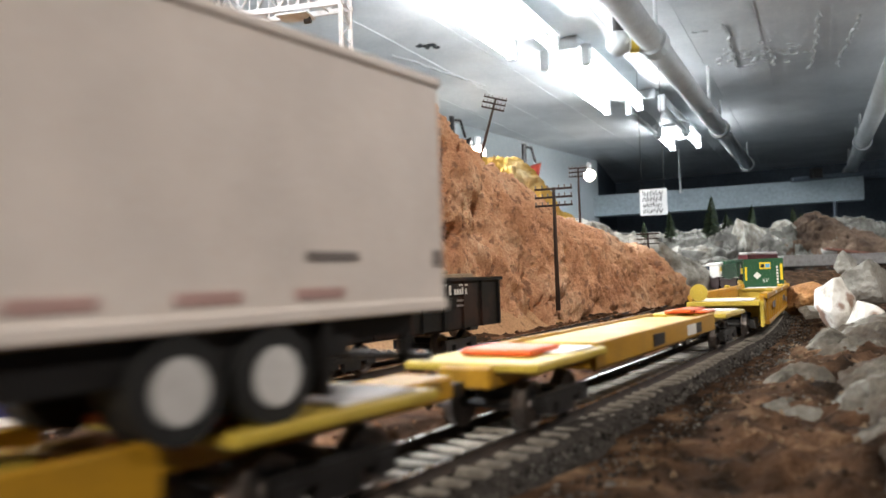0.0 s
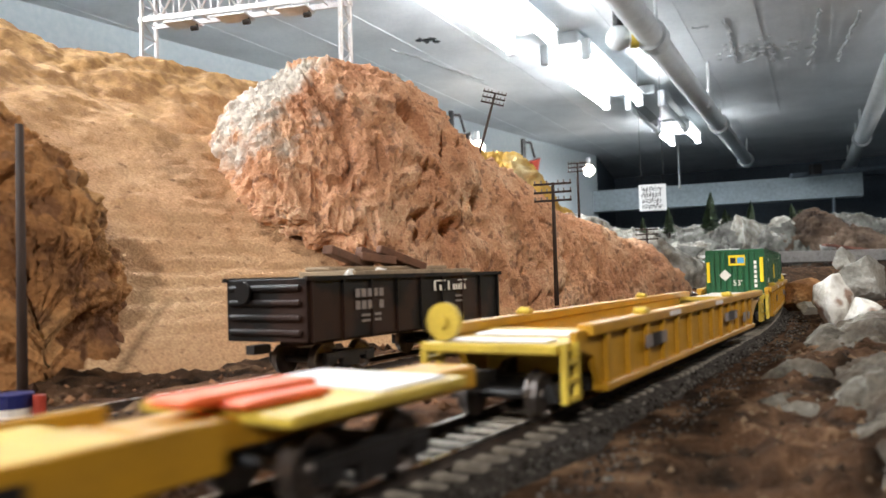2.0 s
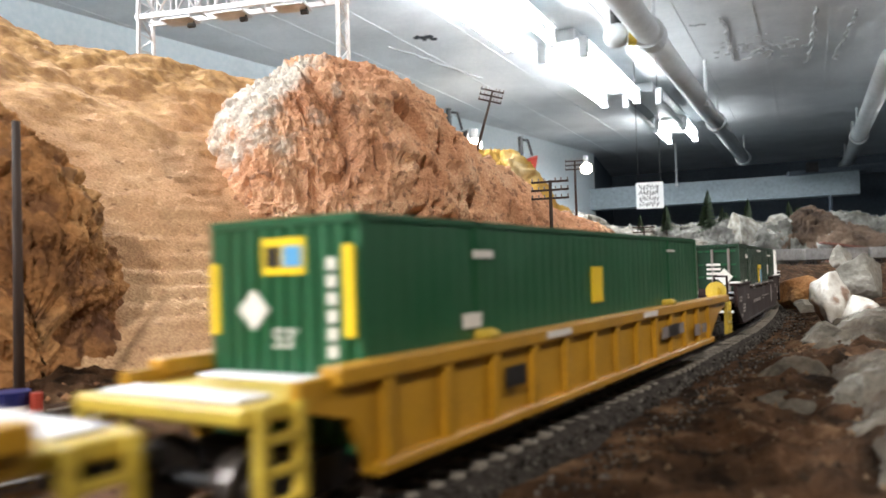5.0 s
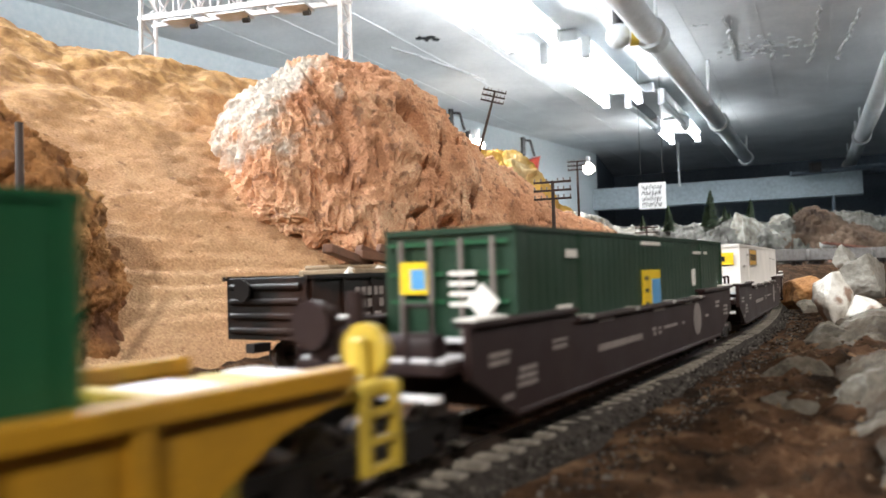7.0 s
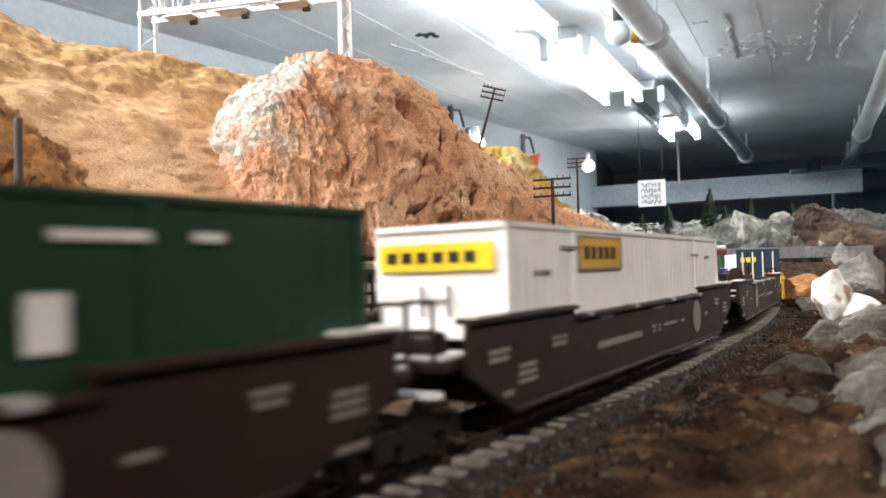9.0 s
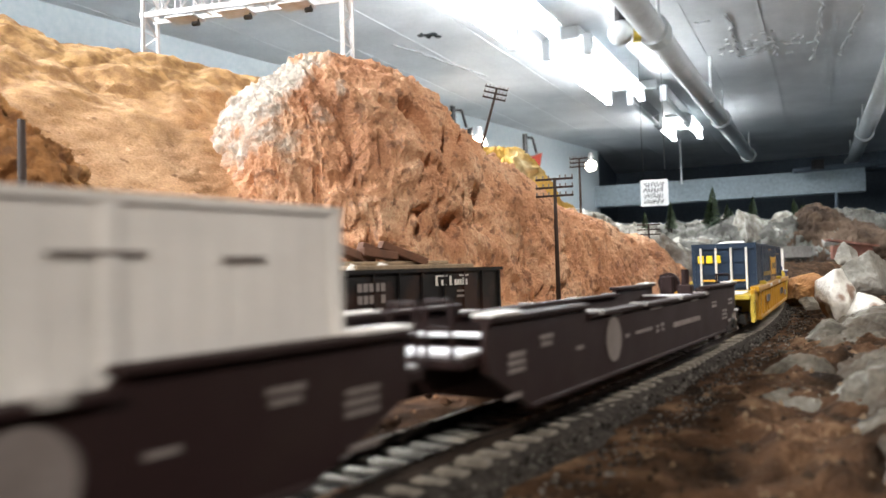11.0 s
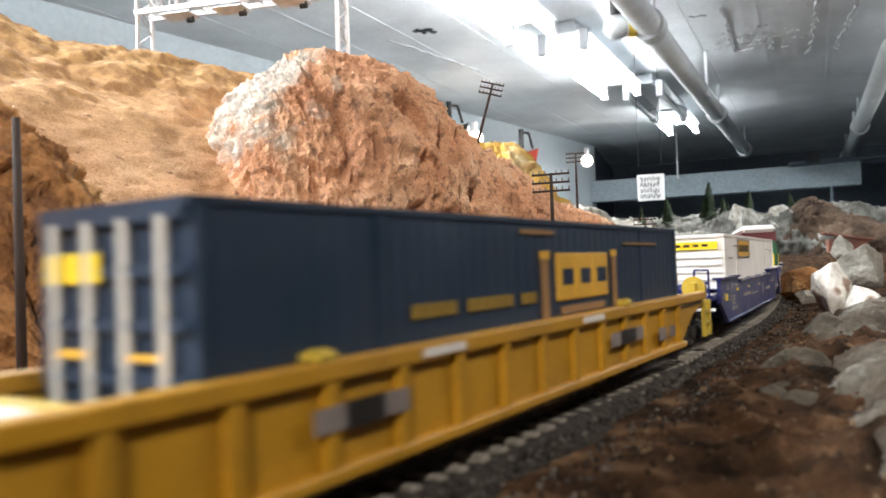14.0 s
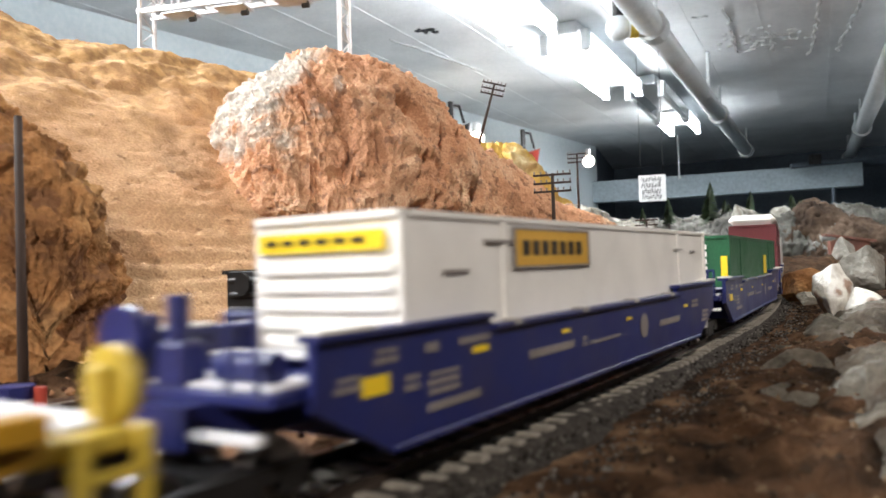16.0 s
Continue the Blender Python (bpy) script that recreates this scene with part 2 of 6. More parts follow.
M_WHITEROCK = mat("white_rust_rock", [(0.34, (0.40, 0.36, 0.30)), (0.48, (0.76, 0.74, 0.69)), (0.74, (0.86, 0.85, 0.81))], rough=0.92, scale=60, detail=10, bump=0.9, fine=420, dirt=0.85, dirt_colour=(0.26, 0.14, 0.085), dirt_scale=55, dirt_from=0.56, bump_dist=0.003, spec=0.1)
M_LEDGE = mat("ledge_paint", tone((0.36, 0.43, 0.47), 0.08), rough=0.7, scale=3, bump=0.15, fine=40, bump_dist=0.005)
M_GREYROCK = mat("grey_white_rock", [(0.30, (0.13, 0.12, 0.10)), (0.52, (0.38, 0.37, 0.33)), (0.72, (0.66, 0.66, 0.62))], rough=0.9, scale=30, detail=10, bump=0.9, fine=320, dirt=0.55, dirt_colour=(0.14, 0.09, 0.05), dirt_scale=45, bump_dist=0.004, spec=0.1)
M_GROUND = mat("brown_ground_cover", [(0.36, (0.014, 0.009, 0.006)), (0.54, (0.070, 0.038, 0.021)), (0.70, (0.20, 0.125, 0.072))], rough=0.98, scale=75, detail=12, bump=1.0, fine=900, dirt=0.5, dirt_colour=(0.10, 0.046, 0.021), dirt_scale=26, bump_dist=0.004, spec=0.05)
M_BALLAST = mat("grey_ballast", [(0.30, (0.016, 0.013, 0.011)), (0.70, (0.075, 0.066, 0.058))], rough=0.95, scale=420, detail=5, bump=1.0, fine=1200, bump_dist=0.0015, spec=0.1)
M_CEIL = mat("ceiling_paint", [(0.30, (0.63, 0.66, 0.68)), (0.65, (0.77, 0.80, 0.82))], rough=0.55, scale=2.2, detail=9, bump=0.25, fine=60, dirt=0.35, dirt_colour=(0.34, 0.36, 0.38), dirt_scale=3, bump_dist=0.01)
M_CRACK = mat("cracked_ceiling_paint", tone((0.44, 0.46, 0.47), 0.2), rough=0.8, scale=30, bump=0.4, fine=200)
M_WALL = mat("pale_blue_wall", tone((0.62, 0.70, 0.74), 0.08), rough=0.7, scale=3, bump=0.15, fine=40, dirt=0.2, dirt_colour=(0.40, 0.45, 0.48), dirt_scale=3, bump_dist=0.005)
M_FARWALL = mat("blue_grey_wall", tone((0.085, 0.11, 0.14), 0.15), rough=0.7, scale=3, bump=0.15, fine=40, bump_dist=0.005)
M_DARK = mat("dark_void", tone((0.03, 0.035, 0.04), 0.2), rough=0.9, scale=3, bump=0.0)
M_PIPE = mat("pipe_paint", tone((0.62, 0.65, 0.66), 0.08), rough=0.4, scale=8, bump=0.1, fine=80, dirt=0.25, dirt_colour=(0.40, 0.40, 0.38), dirt_scale=10, bump_dist=0.003)
M_FIXTURE = mat("fixture_enamel", tone((0.55, 0.58, 0.60), 0.1), rough=0.4, scale=8, bump=0.05, dirt=0.2, dirt_colour=(0.30, 0.31, 0.31), dirt_scale=9)
M_STEEL = mat("silver_bridge_paint", tone((0.62, 0.62, 0.64), 0.12), rough=0.4, metal=0.3, scale=120, bump=0.1, dirt=0.3, dirt_colour=(0.25, 0.17, 0.13), dirt_scale=80)
M_REDLAMP = paint("red_lamp_shade", (0.42, 0.06, 0.04))
M_FOLIAGE = mat("conifer_foliage", [(0.3, (0.03, 0.055, 0.03)), (0.7, (0.10, 0.14, 0.07))], rough=0.95, scale=80, bump=0.3)
M_SIGNBOARD = mat("sign_board", tone((0.80, 0.80, 0.80), 0.04), rough=0.6, scale=8, bump=0.0)
M_TUBE = glow("lit_tube", (0.95, 0.98, 1.0), 48.0)
M_BULB = glow("lit_bulb", (1.0, 0.86, 0.72), 26.0)
M_ROOFRED = mat("red_shed_roof", tone((0.24, 0.10, 0.07), 0.2), rough=0.8, scale=40, bump=0.3)


def crumb(name, dark, light):
    """Loose grains, each with its own shade."""
    m = mat(name, tone(dark, 0.3), rough=0.95, scale=300, bump=0.3, fine=1500, spec=0.1)
    nt = m.node_tree
    ns, ln = nt.nodes, nt.links
    geo = ns.new("ShaderNodeNewGeometry")
    r = ramp(ns, [(0.35, dark), (1.0, light)])
    ln.new(geo.outputs["Random Per Island"], r.inputs[0])
    ln.new(r.outputs[0], ns["Principled BSDF"].inputs["Base Color"])
    return m


M_CRUMB = crumb("earth_crumb", (0.03, 0.019, 0.012), (0.17, 0.115, 0.07))
M_BALLASTSTONE = crumb("ballast_stone", (0.02, 0.017, 0.015), (0.17, 0.16, 0.145))
M_DIRTSTONE = crumb("scree_stone", (0.06, 0.03, 0.018), (0.42, 0.22, 0.12))


# ---- mesh helpers ----
def mesh_of(name, bm, material, smooth=False):
    me = bpy.data.meshes.new(name)
    bm.to_mesh(me)
    bm.free()
    for mt in (material if isinstance(material, (list, tuple)) else [material]):
        me.materials.append(mt)
    if smooth:
        for p in me.polygons:
            p.use_smooth = True
    return me


def part(name, bm, material, parent=None, label="", smooth=False):
    ob = new(name, mesh_of(name, bm, material, smooth))
    if parent:
        ob.parent = parent
    if label:
        ob["label"] = label
    return ob


def empty(name):
    return new(name, None)


def box(bm, x0, x1, y0, y1, z0, z1, m=None, bevel=0.0):
    vs = [bm.verts.new((x, y, z)) for x in (x0, x1) for y in (y0, y1) for z in (z0, z1)]
    if m is not None:
        for v in vs:
            v.co = m @ v.co
    fs = [bm.faces.new([vs[i] for i in f]) for f in ((0, 1, 3, 2), (4, 6, 7, 5), (0, 4, 5, 1), (2, 3, 7, 6), (0, 2, 6, 4), (1, 5, 7, 3))]
    if bevel:
        es = {e for f in fs for e in f.edges}
        bmesh.ops.bevel(bm, geom=list(es), offset=bevel, segments=1, affect="EDGES")
    return bm


def boxes(items, bevel=0.0):
    bm = bmesh.new()
    for it in items:
        box(bm, *it, bevel=bevel)
    return bm


def rod(bm, a, b, r, n=8, r2=None):
    """A round bar from a to b."""
    a, b = Vector(a), Vector(b)
    q = (b - a).to_track_quat("Z", "Y").to_matrix()
    r2 = r if r2 is None else r2
    rings = []
    for c, rr in ((a, r), (b, r2)):
        rings.append([bm.verts.new(c + q @ Vector((rr * math.cos(6.28318 * i / n), rr * math.sin(6.28318 * i / n), 0))) for i in range(n)])
    for i in range(n):
        bm.faces.new((rings[0][i], rings[0][(i + 1) % n], rings[1][(i + 1) % n], rings[1][i]))
    bm.faces.new(rings[0][::-1])
    bm.faces.new(rings[1])
    return bm


def rods(items, n=8):
    bm = bmesh.new()
    for it in items:
        rod(bm, *it, n=n)
    return bm


def hash3(i, j, k):
    h = (i * 374761393 + j * 668265263 + k * 2147483647 + 1013904223).astype(np.int64)
    h = (h ^ (h >> 13)) * 1274126177
    h = h ^ (h >> 16)
    return (h & 0xFFFFFF).astype(float) / 0xFFFFFF


def vnoise(p):
    i = np.floor(p).astype(np.int64)
    q = p - i
    q = q * q * (3 - 2 * q)
    out = 0
    for dx in (0, 1):
        for dy in (0, 1):
            for dz in (0, 1):
                w = (q[:, 0] if dx else 1 - q[:, 0]) * (q[:, 1] if dy else 1 - q[:, 1]) * (q[:, 2] if dz else 1 - q[:, 2])
                out = out + w * hash3(i[:, 0] + dx, i[:, 1] + dy, i[:, 2] + dz)
    return out * 2 - 1


def fbm(p, scale, octaves=5, gain=0.5, ridged=False):
    out, amp = np.zeros(len(p)), 1.0
    q = p * scale
    for o in range(octaves):
        v = vnoise(q + 17.3 * o)
        out += amp * ((1 - 2 * np.abs(v)) if ridged else v)
        q, amp = q * 2.03, amp * gain
    return out


def grid_object(name, P, material, closed_u=False):
    """A mesh from a numpy grid of points P[u, v, 3]."""
    nu, nv = P.shape[:2]
    me = bpy.data.meshes.new(name)
    idx = np.arange(nu * nv).reshape(nu, nv)
    faces = np.stack([idx[:-1, :-1], idx[1:, :-1], idx[1:, 1:], idx[:-1, 1:]], -1).reshape(-1, 4)
    me.from_pydata(P.reshape(-1, 3).tolist(), [], faces.tolist())
    for mt in (material if isinstance(material, (list, tuple)) else [material]):
        me.materials.append(mt)
    for p in me.polygons:
        p.use_smooth = True
    return new(name, me)


def normals_of(P):
    du = np.gradient(P, axis=0)
    dv = np.gradient(P, axis=1)
    n = np.cross(du, dv)
    return n / (np.linalg.norm(n, axis=-1, keepdims=True) + 1e-12)


def spline(xs, ys, x):
    """Smooth interpolation through a few control values."""
    xs, ys = np.asarray(xs, float), np.asarray(ys, float)
    m = np.gradient(ys, xs)
    x = np.clip(x, xs[0], xs[-1])
    i = np.clip(np.searchsorted(xs, x) - 1, 0, len(xs) - 2)
    h = xs[i + 1] - xs[i]
    t = (x - xs[i]) / h
    return (2 * t**3 - 3 * t**2 + 1) * ys[i] + (t**3 - 2 * t**2 + t) * h * m[i] + (-2 * t**3 + 3 * t**2) * ys[i + 1] + (t**3 - t**2) * h * m[i + 1]


# ---- the main track's line ----
KS = [-0.9, 0.0, 0.15, 0.30, 0.45, 0.60, 0.80, 1.0, 1.3, 1.7, 2.0, 2.35, 2.65, 4.2]
KH = [34.4, 34.4, 31.3, 30.2, 25.9, 24.5, 17.6, 14.1, 15.6, 17.5, 27.0, 42.0, 80.0, 92.0]
_s = np.linspace(-0.9, 4.2, 2041)
_h = np.radians(np.interp(_s, KS, KH))
_ds = _s[1] - _s[0]
_x = np.concatenate([[0], np.cumsum(np.sin((_h[1:] + _h[:-1]) / 2) * _ds)])
_y = np.concatenate([[0], np.cumsum(np.cos((_h[1:] + _h[:-1]) / 2) * _ds)])
_x += -0.0341 - np.interp(0, _s, _x)
_y += 0.10 - np.interp(0, _s, _y)


RAIL = -0.0025       # height of the rails' tops


def line(s, side=0.0):
    """Place on the track's line at s, offset to the right by side: x, y, z."""
    x, y, h = np.interp(s, _s, _x), np.interp(s, _s, _y), np.interp(s, _s, _h)
    z = RAIL + 0.024 * np.clip((s - 1.6) / 0.8, 0, 1) ** 2 * (3 - 2 * np.clip((s - 1.6) / 0.8, 0, 1))
    return Vector((float(x + side * math.cos(h)), float(y - side * math.sin(h)), float(z)))


def ride(s, wheelbase):
    """The pose of a car whose middle is at s; its +y points along rising s."""
    a, b = line(s - wheelbase / 2), line(s + wheelbase / 2)
    d = (b - a).normalized()
    mid = (a + b) / 2 - Vector((0, 0, RAIL))
    return Matrix.Translation(mid) @ Euler((math.asin(d.z), 0, -math.atan2(d.x, d.y))).to_matrix().to_4x4()


def gone(t):
    """How far the train has run by t seconds."""
    return 0.1125 * t - 0.000283 * (t - 8) ** 2 + 0.0000282 * (t - 8) ** 3


MOVING = []      # (object, its middle's s, wheelbase)


# ---- room ----
def room():
    def slab(name, a, b, z0, z1, thick, material, label, category):
        a, b = Vector(a), Vector(b)
        d = (b - a).normalized()
        n = Vector((-d.y, d.x))
        bm = bmesh.new()
        m = Matrix(((d.x, n.x, 0, a.x), (d.y, n.y, 0, a.y), (0, 0, 1, 0), (0, 0, 0, 1)))
        box(bm, 0, (b - a).length, 0, thick, z0, z1, m)
        return tagged(part(name, bm, material), label, category, kind="structure")

    bm = bmesh.new()
    box(bm, -6, 9, -6, 13, CEIL, CEIL + 0.15)
    tagged(part("ceiling", bm, M_CEIL), "pale grey painted concrete ceiling with seams and flaking patches", "ceiling", kind="structure")
    bm = bmesh.new()
    box(bm, -6, 9, -6, 13, -1.25, -1.15)
    tagged(part("floor", bm, M_DARK), "dark floor below the layout", "floor", kind="structure")
    slab("wall_west", (-5.6, -2.7), (1.55, 7.55), -1.15, CEIL, 0.12, M_WALL, "pale blue painted long wall behind the layout", "wall")
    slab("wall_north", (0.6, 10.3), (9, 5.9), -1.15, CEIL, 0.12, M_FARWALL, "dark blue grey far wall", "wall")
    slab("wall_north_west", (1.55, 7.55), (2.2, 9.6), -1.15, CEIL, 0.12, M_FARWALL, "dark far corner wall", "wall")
    # Unseen walls, dark so that less bounced light reaches the train's sides.
    slab("wall_east", (9, 6.5), (4.5, -6), -1.15, CEIL, 0.12, M_FARWALL, "unseen aisle side wall, dark blue grey to cut fill light", "wall")
    slab("wall_south", (6, -5), (-6, -2.2), -1.15, CEIL, 0.12, M_FARWALL, "unseen wall behind the aisle, dark blue grey to cut fill light", "wall")
    # white ledge on the far wall
    slab("beam_north", (1.25, 7.55), (3.62, 6.55), 0.60, 0.80, 0.18, M_LEDGE, "long white painted ledge on the far wall", "ledge")
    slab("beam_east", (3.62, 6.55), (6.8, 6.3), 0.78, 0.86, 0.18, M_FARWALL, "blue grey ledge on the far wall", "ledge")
    # seams of the ceiling
    bm = bmesh.new()
    for k in range(-11, 22):
        o = RX * (0.31 * k - 0.2)
        m = Matrix.Translation((o.x, o.y, 0)) @ pose(0, 0, 0, 0, 0, -26)
        box(bm, -0.004, 0.004, -4, 11, CEIL - 0.002, CEIL + 0.001, m)
    tagged(part("trim_ceiling", bm, M_CEIL), "raised painted seams of the ceiling boards", "ceiling seam", kind="structure")


def ceiling_cracks():
    """Ragged cracks, a flaking patch and a stain on the painted ceiling."""
    rng = random.Random(6)
    bm = bmesh.new()
    for a, b in CRACKS:
        a, b = Vector(a), Vector(b)
        d = b - a
        n = max(3, int(d.length / 0.05))
        side = Vector((-d.y, d.x)).normalized()
        pts = [a + d * (i / n) + side * rng.uniform(-0.012, 0.012) for i in range(n + 1)]
        for p, q in zip(pts, pts[1:]):
            u = (q - p).normalized()
            m = Matrix(((u.x, -u.y, 0, p.x), (u.y, u.x, 0, p.y), (0, 0, 1, 0), (0, 0, 0, 1)))
            w = rng.uniform(0.003, 0.008)
            box(bm, 0, (q - p).length, -w, w, CEIL - rng.uniform(0.003, 0.007), CEIL + 0.001, m)
    tagged(part("trim_crack", bm, M_CRACK), "ragged cracks in the flaking ceiling paint", "ceiling crack", kind="structure")
    bm = bmesh.new()
    for _ in range(46):
        x, y, r = PATCH[0] + rng.gauss(0, 0.10), PATCH[1] + rng.gauss(0, 0.12), rng.uniform(0.006, 0.026)
        rod(bm, (x, y, CEIL + 0.001), (x, y, CEIL - rng.uniform(0.002, 0.006)), r, 7, r * 0.8)
    tagged(part("trim_flakes", bm, M_CRACK), "patch of flaking grey ceiling paint", "flaking paint", kind="structure")
    bm = bmesh.new()
    for _ in range(9):
        x, y, r = STAIN[0] + rng.gauss(0, 0.035), STAIN[1] + rng.gauss(0, 0.03), rng.uniform(0.010, 0.026)
        rod(bm, (x, y, CEIL + 0.001), (x, y, CEIL - 0.005), r, 8, r * 0.7)
    tagged(part("trim_stain", bm, M_DARK), "small dark broken spot in the ceiling", "ceiling spot", kind="structure")


def tube_fixture(x, y, lit=True, half=0.61):
    ob = empty("fluorescent_light")
    ob.matrix_world = Matrix.Translation((x, y, CEIL - 0.02)) @ pose(0, 0, 0, 0, 0, -26)
    bm = bmesh.new()
    box(bm, -0.065, 0.065, -half, half, -0.045, 0.015, bevel=0.006)
    part("housing", bm, M_FIXTURE, ob)
    for sx in (-1, 1):
        bm = bmesh.new()
        vs = [bm.verts.new(c) for c in ((sx * 0.06, -half, -0.03), (sx * 0.06, half, -0.03), (sx * 0.135, half, -0.058), (sx * 0.135, -half, -0.058))]
        bm.faces.new(vs)
        bmesh.ops.solidify(bm, geom=bm.faces[:], thickness=0.004)
        part("reflector", bm, M_FIXTURE, ob)
    for sx in (-0.1, 0.1):
        part("tube", rod(bmesh.new(), (sx, -half + 0.03, -0.105), (sx, half - 0.03, -0.105), 0.017, 14), M_TUBE if lit else M_FIXTURE, ob, "glowing white tube" if lit else "unlit tube", smooth=True)
        for sy in (0.015 - half, half - 0.015):
            bm = bmesh.new()
            box(bm, sx - 0.02, sx + 0.02, sy - 0.018, sy + 0.018, -0.13, -0.03, bevel=0.005)
            part("lamp_holder", bm, M_FIXTURE, ob)
    tagged(ob, "long fluorescent ceiling light with " + ("two glowing tubes" if lit else "its tubes unlit"), "ceiling light", group="fluorescent ceiling lights")


def ceiling_pipe(a, b, r, label, fittings):
    ob = empty("ceiling_pipe")
    ob.location = a
    a, b = Vector(a), Vector(b)
    d = b - a
    part("pipe", rod(bmesh.new(), (0, 0, 0), d, r, 20), M_PIPE, ob, smooth=True)
    for k in fittings:
        c, u = d * k, d.normalized()
        part("coupling", rod(bmesh.new(), c - u * r * 0.9, c + u * r * 0.9, r * 1.28, 20), M_PIPE, ob)
        part("hanger_rod", rod(bmesh.new(), c + u * 0.1, c + u * 0.1 + Vector((0, 0, CEIL - a.z)), 0.008, 8), M_PIPE, ob)
    tagged(ob, label, "pipe", group="ceiling pipes")
    return ob


# ---- the ground and hills ----
FX = [-0.62, -0.40, -0.235, -0.155, -0.052, 0.035, 0.13, 0.255, 0.29, 0.22, 0.05]
FY = [-0.45, -0.10, 0.115, 0.235, 0.351, 0.465, 0.63, 0.86, 1.00, 1.16, 1.30]


def foot(a):
    k = np.linspace(0, 1, len(FX))
    return spline(k, FX, a), spline(k, FY, a)


def hill():
    nu, nv = 620, 270
    a = np.linspace(0, 1, nu)
    fx, fy = foot(a)
    tx, ty = np.gradient(fx), np.gradient(fy)
    n = np.hypot(tx, ty)
    nx, ny = -ty / n, tx / n
    k = np.linspace(0, 1, len(FX))
    crest = spline(k, [0.25, 0.245, 0.25, 0.242, 0.197, 0.189, 0.135, 0.065, 0.04, 0.04, 0.04], a)
    back = spline(k, [0.40, 0.38, 0.34, 0.31, 0.27, 0.24, 0.20, 0.15, 0.12, 0.12, 0.12], a)
    v = np.linspace(0, 1.35, nv)
    A, V = np.meshgrid(a, v, indexing="ij")
    vv = np.clip(V, 0, 1)
    rise = vv**0.92
    off = back[:, None] * V
    z = (crest[:, None] + 0.010) * rise - 0.010
    z = np.where(V > 1, crest[:, None] * (1 - 0.06 * ((V - 1) / 0.35)), z)
    P = np.stack([fx[:, None] + nx[:, None] * off, fy[:, None] + ny[:, None] * off, z], -1)
    N = -normals_of(P)
    f = P.reshape(-1, 3)
    high = np.clip((f[:, 2] - 0.10) / 0.06, 0, 1)
    strata = np.sin(f[:, 2] * 900 + 4 * vnoise(f * 14)) * 0.0008 * np.clip(0.7 + vnoise(f * 9), 0, 1) * (1 - high)
    d = (0.004 + 0.005 * high) * fbm(f, 9, 4) + (0.0012 + 0.0028 * high) * fbm(f, 55, 5) + 0.0008 * fbm(f, 320, 2) + strata
    P = P + N * (d * np.clip(V.reshape(-1) * 5, 0.15, 1)).reshape(nu, nv, 1)
    tagged(grid_object("hill", P, M_HILL), "steep ochre sand hillside with fine strata and brown scrub specks", "hill", kind="structure")


def ridge(name, spine, material, label, seed, nu=360, nv=150, amp=1.0, power=2.6, fine=1.0, under=0.05, grooves=0.0):
    """A rock ridge swept along a few control stations (x, y, height, half width, underside)."""
    st = np.array(spine, float)
    k = np.linspace(0, 1, len(st))
    u = np.linspace(0, 1, nu)
    cx, cy, hh, ww, fz = (spline(k, st[:, i], u) for i in range(5))
    endcap = np.sqrt(np.clip(1 - np.clip((0.07 - u) / 0.07, 0, 1) ** 2, 0, 1)) * np.sqrt(np.clip(1 - np.clip((u - 0.93) / 0.07, 0, 1) ** 2, 0, 1))
    ww, hh = ww * (0.03 + 0.97 * endcap), fz + (hh - fz) * (0.35 + 0.65 * endcap)
    tx, ty = np.gradient(cx), np.gradient(cy)
    n = np.hypot(tx, ty)
    nx, ny = ty / n, -tx / n
    th = np.linspace(-0.75, math.pi + 0.75, nv)
    c, s = np.cos(th), np.sin(th)
    sx, sz = np.sign(c) * np.abs(c) ** (2 / power), np.sign(s) * np.abs(s) ** (2 / power)
    P = np.stack([cx[:, None] + nx[:, None] * ww[:, None] * sx, cy[:, None] + ny[:, None] * ww[:, None] * sx, fz[:, None] + np.where(sz > 0, (hh - fz)[:, None] * sz, under * sz)], -1)
    N = normals_of(P)
    if (N[nu // 2, nv // 2, 2]) < 0:
        N = -N
    f = P.reshape(-1, 3) + seed
    warp = f + 0.02 * np.stack([vnoise(f * 20), vnoise(f * 20 + 9), vnoise(f * 20 + 21)], -1)
    d = 0.011 * fbm(warp, 12, 3) + 0.0030 * fbm(warp, 34, 3, ridged=True) - 0.003 + fine * (0.0020 * fbm(warp, 95, 4) + 0.0012 * fbm(f, 240, 3, ridged=True) + 0.0007 * fbm(f, 600, 1))
    pit = np.clip(fbm(warp * [1.3, 1.3, 0.8], 46, 2) - 0.60, 0, 1) + 0.35 * np.clip(fbm(warp * [1.2, 1.2, 0.9], 150, 2) - 0.55, 0, 1)
    crack = np.clip(fbm(warp * [1.5, 1.5, 0.8], 24, 2, ridged=True) - 0.95, 0, 1)
    plate = np.round(fbm(warp, 30, 2) * 3) / 3
    d = (d - 0.026 * pit - 0.016 * crack + 0.0014 * plate) * amp
    if grooves:
        q = np.stack([warp[:, 0] * 1.7 + warp[:, 2] * 0.5, warp[:, 1] * 1.7, warp[:, 2] * 0.6], -1)
        d -= grooves * (0.011 * np.clip(fbm(q, 42, 3, ridged=True) - 0.62, 0, 0.5) + 0.005 * np.clip(fbm(q, 120, 3, ridged=True) - 0.55, 0, 0.5))
        d += grooves * (0.0022 * np.round(fbm(q + 4, 52, 2) * 3) / 3 + 0.0010 * np.round(fbm(q + 8, 150, 2) * 3) / 3)
    P = P + N * d.reshape(nu, nv, 1)
    return tagged(grid_object(name, P, material), label, "rock", kind="structure")


